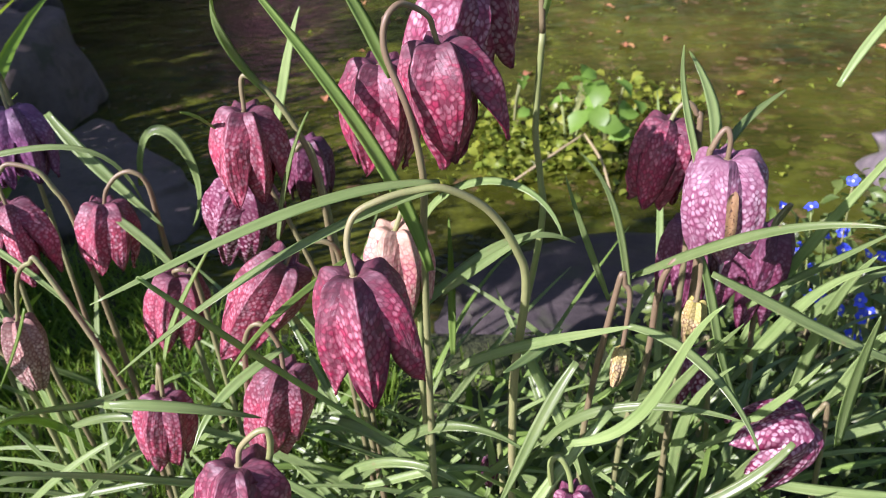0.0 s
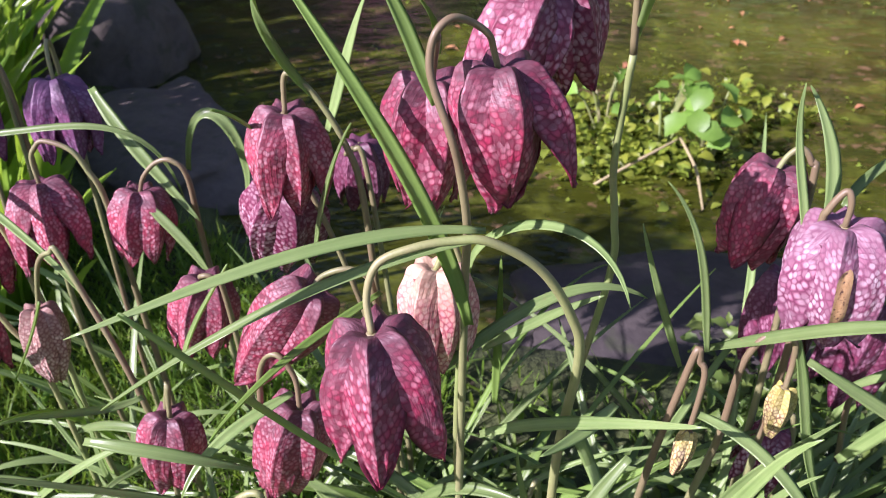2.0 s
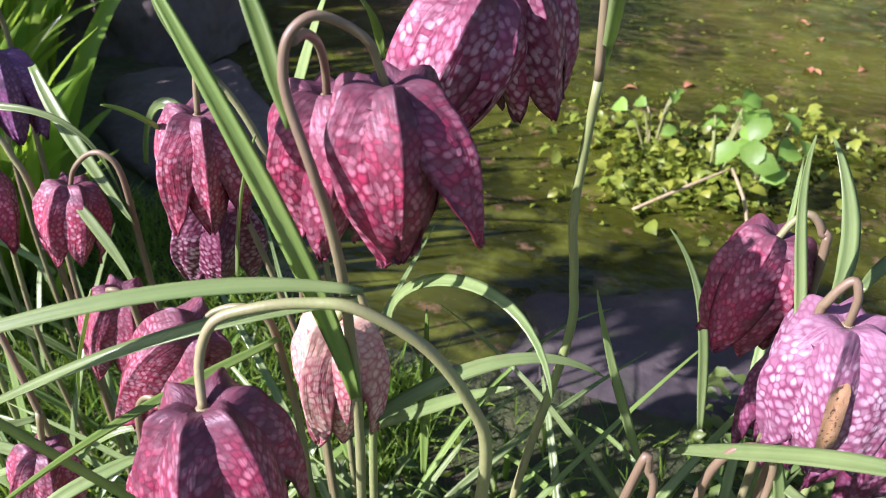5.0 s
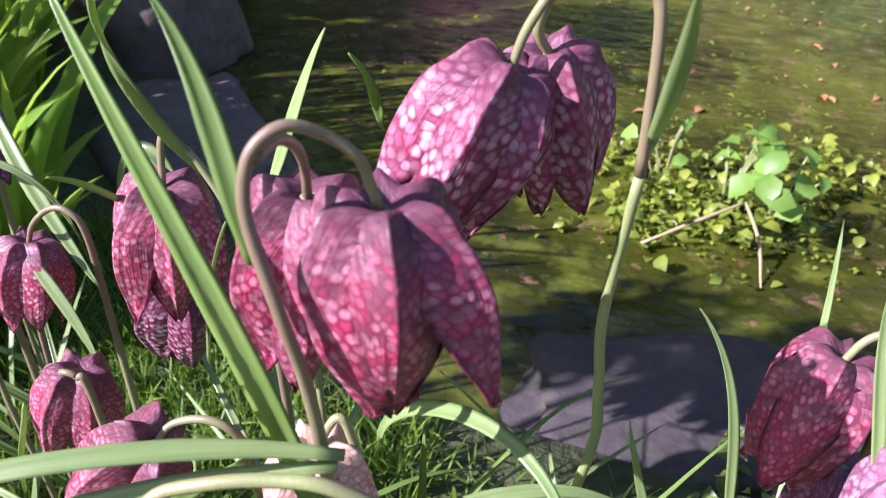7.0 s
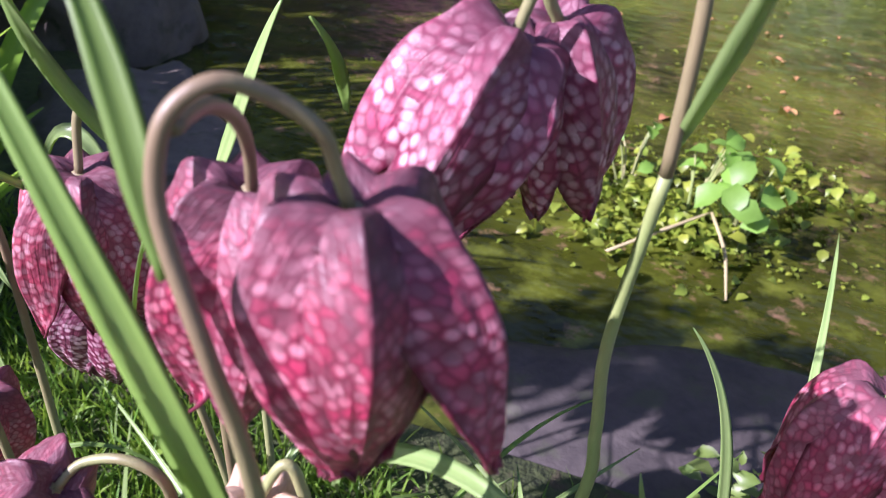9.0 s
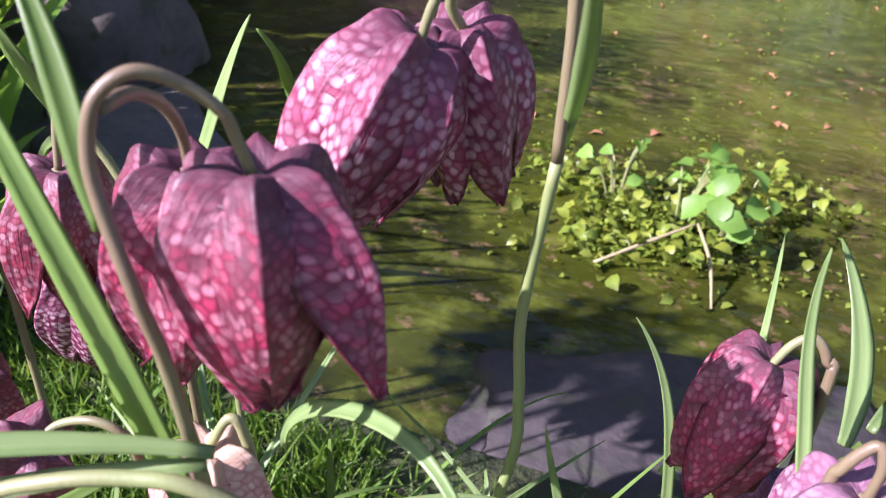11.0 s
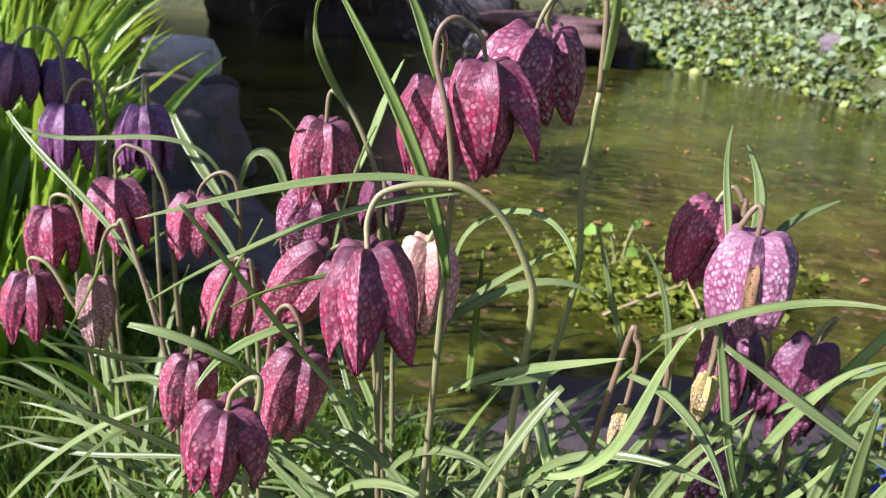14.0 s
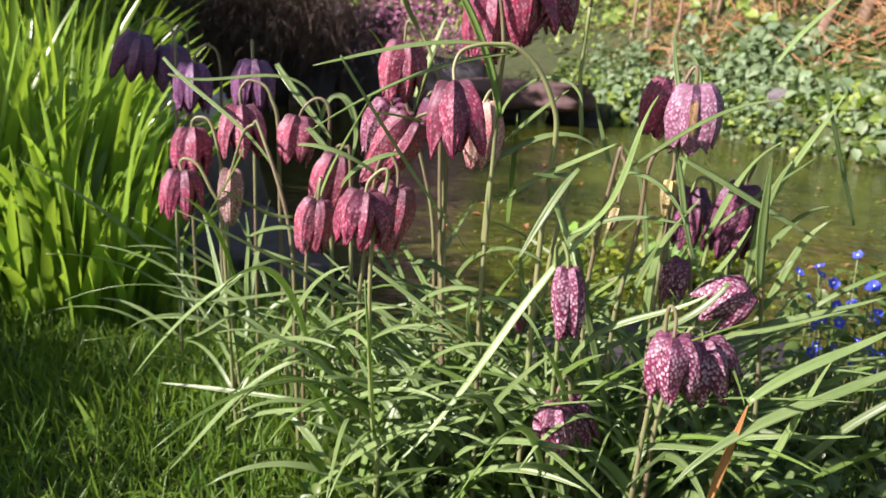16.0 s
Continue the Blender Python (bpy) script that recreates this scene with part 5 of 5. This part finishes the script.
fritillary("fritillary with one chequered crimson bell on an arched stalk",
           [(0.112, 0.404, 0.284), (0.115, 0.405, 0.290), (0.119, 0.405, 0.293), (0.123, 0.405, 0.288), (0.125, 0.405, 0.276), (0.123, 0.405, 0.173)],
           [dict(neck=(0.112, 0.404, 0.284), tip=(0.105, 0.401, 0.247), wide=0.89, tint="crimson", taper=0.2, spin=0.3, gape=0.6)],
           [((0.120, 0.371, 0.271), (0.119, 0.381, 0.286), (0.111, 0.388, 0.303), (0.113, 0.391, 0.322), 0.0031),
            ((0.087, 0.376, 0.212), (0.080, 0.373, 0.233), (0.073, 0.371, 0.254), (0.067, 0.371, 0.276), 0.0028)], seed=18)
fritillary("fritillary with one pale lilac-pink bell with a withered spot",
           [(0.129, 0.368, 0.283), (0.129, 0.367, 0.292), (0.127, 0.368, 0.296), (0.123, 0.368, 0.289), (0.122, 0.369, 0.279), (0.122, 0.372, 0.218), (0.118, 0.375, 0.137)],
           [dict(neck=(0.129, 0.368, 0.283), tip=(0.130, 0.368, 0.244), wide=0.98, tint="lilac", taper=0.10, spin=0.35, gape=0.35, spot=4)],
           [((0.095, 0.364, 0.232), (0.121, 0.351, 0.252), (0.143, 0.335, 0.277), (0.173, 0.316, 0.281), 0.0043),
            ((0.124, 0.350, 0.242), (0.152, 0.341, 0.230), (0.180, 0.338, 0.213), (0.210, 0.342, 0.200), 0.0048),
            ((0.120, 0.357, 0.247), (0.130, 0.355, 0.220), (0.130, 0.352, 0.188), (0.148, 0.350, 0.164), 0.0042),
            ((0.129, 0.392, 0.276), (0.133, 0.406, 0.285), (0.130, 0.419, 0.296), (0.122, 0.428, 0.308), 0.005),
            ((0.138, 0.408, 0.270), (0.144, 0.418, 0.278), (0.156, 0.426, 0.282), (0.167, 0.434, 0.287), 0.0039)], seed=19)
fritillary("fritillary with one chequered crimson bell on an arched stalk",
           [(0.136, 0.458, 0.205), (0.136, 0.440, 0.208), (0.139, 0.440, 0.217), (0.145, 0.440, 0.218), (0.150, 0.440, 0.213), (0.153, 0.440, 0.184), (0.150, 0.440, 0.154), (0.151, 0.440, 0.115)],
           [dict(neck=(0.136, 0.458, 0.205), tip=(0.135, 0.452, 0.162), wide=0.8, tint="dusky", spin=0.1, flare=0.06)],
           [((0.165, 0.437, 0.144), (0.175, 0.430, 0.194), (0.203, 0.422, 0.239), (0.223, 0.414, 0.285), 0.0052),
            ((0.109, 0.470, 0.148), (0.104, 0.477, 0.177), (0.103, 0.485, 0.211), (0.080, 0.493, 0.232), 0.0042)], seed=20, brown=False)
fritillary("fritillary with one chequered crimson bell on an arched stalk",
           [(0.170, 0.433, 0.214), (0.175, 0.426, 0.232), (0.172, 0.426, 0.229), (0.168, 0.426, 0.216), (0.167, 0.429, 0.159), (0.170, 0.430, 0.121)],
           [dict(neck=(0.170, 0.433, 0.214), tip=(0.160, 0.433, 0.165), wide=0.72, tint="dusky", spin=0.2)],
           [((0.247, 0.450, 0.192), (0.232, 0.444, 0.234), (0.215, 0.437, 0.276), (0.203, 0.430, 0.320), 0.0035),
            ((0.177, 0.400, 0.300), (0.188, 0.407, 0.320), (0.205, 0.413, 0.335), (0.221, 0.420, 0.351), 0.0035),
            ((0.181, 0.420, 0.163), (0.193, 0.414, 0.179), (0.201, 0.408, 0.205), (0.221, 0.400, 0.212), 0.0052),
            ((0.154, 0.400, 0.192), (0.170, 0.394, 0.211), (0.188, 0.387, 0.227), (0.205, 0.380, 0.245), 0.0042)], seed=21)
fritillary("small fritillary with one dark pale-chequered bell",
           [(0.133, 0.400, 0.165), (0.135, 0.401, 0.170), (0.139, 0.401, 0.168), (0.146, 0.410, 0.091)],
           [dict(neck=(0.133, 0.400, 0.165), tip=(0.125, 0.397, 0.137), wide=0.76, tint="mottled", spin=0.2, flare=0.1)],
           [((0.115, 0.370, 0.001), (0.122, 0.367, 0.071), (0.153, 0.364, 0.138), (0.203, 0.360, 0.188), 0.0049),
            ((0.127, 0.360, 0.137), (0.145, 0.354, 0.157), (0.161, 0.347, 0.180), (0.169, 0.340, 0.206), 0.0042)], seed=22, brown=False)
fritillary("fritillary with a pale-chequered bell held sideways",
           [(0.172, 0.350, 0.164), (0.177, 0.353, 0.170), (0.181, 0.354, 0.167), (0.190, 0.370, 0.087)],
           [dict(neck=(0.172, 0.350, 0.164), tip=(0.146, 0.350, 0.144), wide=1.05, tint="mottled", spin=0.2, flare=0.2)],
           [((0.151, 0.366, 0.115), (0.182, 0.369, 0.139), (0.221, 0.371, 0.146), (0.255, 0.369, 0.164), 0.0042),
            ((0.149, 0.350, 0.132), (0.177, 0.334, 0.137), (0.199, 0.318, 0.156), (0.220, 0.300, 0.172), 0.0049),
            ((0.174, 0.380, 0.158), (0.177, 0.374, 0.188), (0.176, 0.369, 0.219), (0.190, 0.360, 0.245), 0.0056),
            ((0.145, 0.360, 0.191), (0.155, 0.352, 0.214), (0.159, 0.344, 0.243), (0.179, 0.330, 0.258), 0.0049),
            ((0.177, 0.330, 0.171), (0.173, 0.324, 0.197), (0.172, 0.318, 0.224), (0.172, 0.310, 0.250), 0.0056),
            ((0.184, 0.380, 0.139), (0.198, 0.377, 0.160), (0.196, 0.374, 0.191), (0.217, 0.370, 0.208), 0.0049)], seed=23)
fritillary("low fritillary with a boldly chequered pink and maroon bell",
           [(0.131, 0.279, 0.150), (0.131, 0.281, 0.161), (0.129, 0.282, 0.167), (0.126, 0.283, 0.163), (0.126, 0.286, 0.130), (0.122, 0.289, 0.105), (0.118, 0.295, 0.044)],
           [dict(neck=(0.131, 0.279, 0.150), tip=(0.133, 0.279, 0.115), wide=1.06, tint="mottled", spin=0.5, gape=1.0)],
           [((0.159, 0.270, 0.056), (0.163, 0.267, 0.079), (0.168, 0.265, 0.102), (0.172, 0.262, 0.125), 0.0045, DRY),
            ((0.172, 0.262, 0.126), (0.194, 0.275, 0.146), (0.224, 0.287, 0.152), (0.248, 0.300, 0.168), 0.006),
            ((0.249, 0.290, 0.147), (0.210, 0.276, 0.126), (0.162, 0.263, 0.112), (0.136, 0.250, 0.073), 0.006),
            ((0.109, 0.300, 0.066), (0.133, 0.294, 0.083), (0.162, 0.287, 0.081), (0.189, 0.280, 0.088), 0.0049),
            ((0.143, 0.310, 0.060), (0.163, 0.302, 0.093), (0.202, 0.291, 0.094), (0.232, 0.280, 0.109), 0.0042),
            ((0.185, 0.300, 0.062), (0.199, 0.291, 0.091), (0.202, 0.281, 0.122), (0.210, 0.270, 0.152), 0.0049),
            ((0.160, 0.330, 0.172), (0.142, 0.327, 0.140), (0.104, 0.323, 0.129), (0.071, 0.320, 0.118), 0.0045)], seed=24, wild=5)
fritillary("low fritillary with a boldly chequered maroon bell",
           [(0.148, 0.298, 0.144), (0.147, 0.299, 0.150), (0.142, 0.299, 0.151), (0.138, 0.300, 0.144), (0.128, 0.305, 0.094), (0.125, 0.310, 0.033)],
           [dict(neck=(0.148, 0.298, 0.144), tip=(0.158, 0.298, 0.109), wide=0.94, tint="mottled", spin=0.1)],
           [((0.073, 0.310, 0.116), (0.085, 0.307, 0.150), (0.126, 0.304, 0.151), (0.149, 0.300, 0.173), 0.0045),
            ((0.086, 0.330, 0.141), (0.115, 0.323, 0.133), (0.125, 0.317, 0.099), (0.132, 0.310, 0.073), 0.0042)], seed=25)
fritillary("fritillary with a slim, half-closed chequered bell",
           [(0.068, 0.295, 0.177), (0.067, 0.296, 0.186), (0.064, 0.297, 0.193), (0.061, 0.298, 0.192), (0.060, 0.299, 0.183), (0.064, 0.305, 0.138), (0.063, 0.310, 0.094)],
           [dict(neck=(0.068, 0.295, 0.177), tip=(0.072, 0.292, 0.137), wide=0.55, tint="mottled", taper=0.25, gape=0.1, spin=0.2)],
           [((0.071, 0.307, 0.189), (0.079, 0.317, 0.144), (0.092, 0.325, 0.099), (0.103, 0.330, 0.054), 0.0042),
            ((0.002, 0.330, 0.130), (0.013, 0.323, 0.160), (0.049, 0.312, 0.145), (0.056, 0.300, 0.125), 0.0042),
            ((0.011, 0.350, 0.092), (0.019, 0.344, 0.130), (0.048, 0.337, 0.158), (0.075, 0.330, 0.184), 0.0042),
            ((0.019, 0.290, 0.070), (0.033, 0.284, 0.094), (0.048, 0.277, 0.118), (0.068, 0.270, 0.136), 0.0049),
            ((0.003, 0.300, 0.040), (0.025, 0.292, 0.073), (0.062, 0.281, 0.070), (0.094, 0.270, 0.079), 0.0052),
            ((0.027, 0.300, 0.086), (0.053, 0.288, 0.072), (0.082, 0.275, 0.064), (0.107, 0.260, 0.051), 0.0049),
            ((0.024, 0.330, 0.077), (0.014, 0.323, 0.100), (-0.001, 0.316, 0.125), (0.008, 0.310, 0.152), 0.0042),
            ((0.052, 0.320, 0.086), (0.071, 0.314, 0.103), (0.097, 0.308, 0.110), (0.122, 0.300, 0.106), 0.0042),
            ((0.004, 0.300, 0.022), (0.025, 0.292, 0.050), (0.062, 0.282, 0.056), (0.093, 0.270, 0.053), 0.0049)], seed=26, brown=False, wild=4)
fritillary("fritillary with a small yellowish speckled bud",
           [(0.120, 0.354, 0.226), (0.121, 0.356, 0.236), (0.120, 0.356, 0.245), (0.115, 0.357, 0.247), (0.109, 0.357, 0.242), (0.105, 0.358, 0.227), (0.103, 0.361, 0.191), (0.093, 0.365, 0.123)],
           [dict(neck=(0.120, 0.354, 0.226), tip=(0.118, 0.354, 0.205), wide=0.52, tint="bud", bud=True)],
           [((0.045, 0.341, 0.222), (0.058, 0.331, 0.203), (0.067, 0.320, 0.182), (0.076, 0.308, 0.161), 0.0038),
            ((0.090, 0.327, 0.233), (0.109, 0.315, 0.237), (0.124, 0.299, 0.227), (0.130, 0.282, 0.214), 0.0042),
            ((0.102, 0.360, 0.134), (0.105, 0.357, 0.165), (0.122, 0.354, 0.193), (0.139, 0.350, 0.218), 0.0042),
            ((0.099, 0.340, 0.109), (0.092, 0.334, 0.126), (0.067, 0.327, 0.146), (0.049, 0.320, 0.130), 0.0042)], seed=27)
fritillary("fritillary with a small yellowish speckled bud",
           [(0.090, 0.343, 0.210), (0.092, 0.344, 0.234), (0.090, 0.345, 0.240), (0.087, 0.345, 0.239), (0.075, 0.350, 0.149)],
           [dict(neck=(0.090, 0.343, 0.210), tip=(0.087, 0.338, 0.195), wide=0.52, tint="bud", bud=True)],
           [((0.069, 0.300, 0.237), (0.057, 0.293, 0.221), (0.049, 0.286, 0.202), (0.040, 0.280, 0.184), 0.0042),
            ((0.047, 0.330, 0.227), (0.057, 0.331, 0.200), (0.070, 0.328, 0.174), (0.079, 0.321, 0.148), 0.0042),
            ((0.064, 0.330, 0.230), (0.058, 0.320, 0.228), (0.050, 0.310, 0.229), (0.043, 0.300, 0.232), 0.0042),
            ((0.065, 0.300, 0.198), (0.100, 0.288, 0.211), (0.095, 0.282, 0.257), (0.109, 0.270, 0.282), 0.0042),
            ((0.057, 0.320, 0.177), (0.069, 0.316, 0.206), (0.103, 0.308, 0.215), (0.130, 0.300, 0.210), 0.0038),
            ((0.029, 0.360, 0.103), (0.039, 0.357, 0.129), (0.029, 0.354, 0.155), (0.029, 0.350, 0.181), 0.0035),
            ((0.114, 0.340, 0.128), (0.115, 0.337, 0.156), (0.111, 0.335, 0.189), (0.132, 0.330, 0.212), 0.0049)], seed=28)
# four bells whose purple tint stands in for shade
fritillary("fritillary with a bell tinted purple for shade beside the strap leaves",
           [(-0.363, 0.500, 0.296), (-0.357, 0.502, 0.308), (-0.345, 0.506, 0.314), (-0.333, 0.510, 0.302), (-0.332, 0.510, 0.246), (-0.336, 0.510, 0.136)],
           [dict(neck=(-0.363, 0.500, 0.296), tip=(-0.378, 0.504, 0.258), wide=1.06, tint="shaded_purple", spin=0.2)],
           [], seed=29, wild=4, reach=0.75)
fritillary("fritillary with a bell tinted purple for shade beside the strap leaves",
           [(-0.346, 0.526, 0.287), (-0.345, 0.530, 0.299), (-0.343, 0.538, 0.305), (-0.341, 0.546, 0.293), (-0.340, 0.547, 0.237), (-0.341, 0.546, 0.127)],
           [dict(neck=(-0.346, 0.526, 0.287), tip=(-0.351, 0.531, 0.249), wide=1.04, tint="shaded_purple", spin=0.5)],
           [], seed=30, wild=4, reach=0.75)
fritillary("fritillary with a bell tinted purple for shade beside the strap leaves",
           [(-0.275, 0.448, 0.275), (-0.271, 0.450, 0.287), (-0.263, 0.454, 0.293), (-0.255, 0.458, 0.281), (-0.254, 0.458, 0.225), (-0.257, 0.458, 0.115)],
           [dict(neck=(-0.275, 0.448, 0.275), tip=(-0.272, 0.442, 0.238), wide=1.02, tint="shaded_purple", spin=0.2)],
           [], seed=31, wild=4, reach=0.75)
fritillary("fritillary with a bell tinted purple for shade beside the strap leaves",
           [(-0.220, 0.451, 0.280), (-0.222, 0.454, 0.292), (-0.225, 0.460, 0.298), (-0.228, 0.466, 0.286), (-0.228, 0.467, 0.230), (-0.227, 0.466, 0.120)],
           [dict(neck=(-0.220, 0.451, 0.280), tip=(-0.218, 0.446, 0.242), wide=0.98, tint="shaded_purple", spin=0.4)],
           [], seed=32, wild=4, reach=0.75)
fritillary("low fritillary with a rounded boldly chequered bell and a slim one",
           [(0.066, 0.300, 0.089), (0.068, 0.302, 0.101), (0.071, 0.307, 0.107), (0.074, 0.312, 0.095), (0.074, 0.313, 0.039), (0.073, 0.312, -0.071)],
           [dict(neck=(0.066, 0.300, 0.089), tip=(0.0685, 0.300, 0.060), wide=0.98, tint="mottled", spin=0.2, gape=0.3),
            dict(neck=(0.074, 0.315, 0.091), tip=(0.090, 0.315, 0.061), wide=0.5, tint="mottled", gape=0.2)],
           [], seed=33, wild=4, reach=0.8)
fritillary("fritillary with a tiny dark bud",
           [(0.032, 0.360, 0.130), (0.033, 0.362, 0.142), (0.035, 0.366, 0.148), (0.036, 0.370, 0.136), (0.037, 0.370, 0.080), (0.036, 0.370, -0.030)],
           [dict(neck=(0.032, 0.360, 0.130), tip=(0.030, 0.360, 0.111), wide=0.5, tint="dusky", bud=True)],
           [], seed=34, brown=False, wild=7, reach=0.8)


# ---- leaf tufts without flowers at the foot of the bed ----
def leaf_tuft(at, n, tall, wide, seed):
    """A spray of broad strap leaves from one bulb, each leaf bent over by its own weight."""
    r = np.random.default_rng(seed)
    foot = np.array((at[0], at[1], GROUND - 0.004))
    root = thing("leaf_tuft", tuple(foot), "tuft of narrow grey-green fritillary leaves without a flower", "plant", "leaf tufts in the bed")
    for q in range(n):
        a = 2 * math.pi * (q + r.uniform(-0.3, 0.3)) / n
        d = np.array((math.cos(a), math.sin(a), 0.0))
        ln, rise = tall * r.uniform(0.8, 1.35), r.uniform(0.8, 1.3)
        p0 = foot + (0.004 * d[0], 0.004 * d[1], 0.0)
        p1 = p0 + d * ln * 0.12 + (0, 0, ln * 0.40 * rise)
        p2 = p0 + d * ln * 0.42 + (0, 0, ln * 0.78 * rise)
        p3 = p0 + d * ln * r.uniform(0.70, 1.0) + (0, 0, ln * r.uniform(0.35, 0.95) * rise)
        add_leaf(root, bezier(p0, p1, p2, p3, 16), wide * r.uniform(0.7, 1.15), LEAF if r.random() < 0.6 else LEAF_FRESH, r.uniform(0.2, 0.5), r.uniform(-0.7, 0.7), (-0.30, -0.55, 0.78))


for q, (x, y, n, tall) in enumerate(((-0.075, 0.318, 7, 0.10), (-0.045, 0.352, 8, 0.12), (-0.012, 0.312, 8, 0.10), (0.012, 0.366, 9, 0.13), (0.052, 0.354, 9, 0.13), (0.092, 0.372, 9, 0.14),
                                     (0.108, 0.352, 8, 0.12), (0.138, 0.366, 8, 0.13), (0.160, 0.322, 7, 0.11), (0.186, 0.372, 8, 0.13), (0.060, 0.404, 8, 0.14), (0.005, 0.418, 8, 0.13), (0.126, 0.414, 8, 0.14), (-0.052, 0.402, 7, 0.12))):
    leaf_tuft((x, y), n - 3, tall, 0.0074, 500 + q)
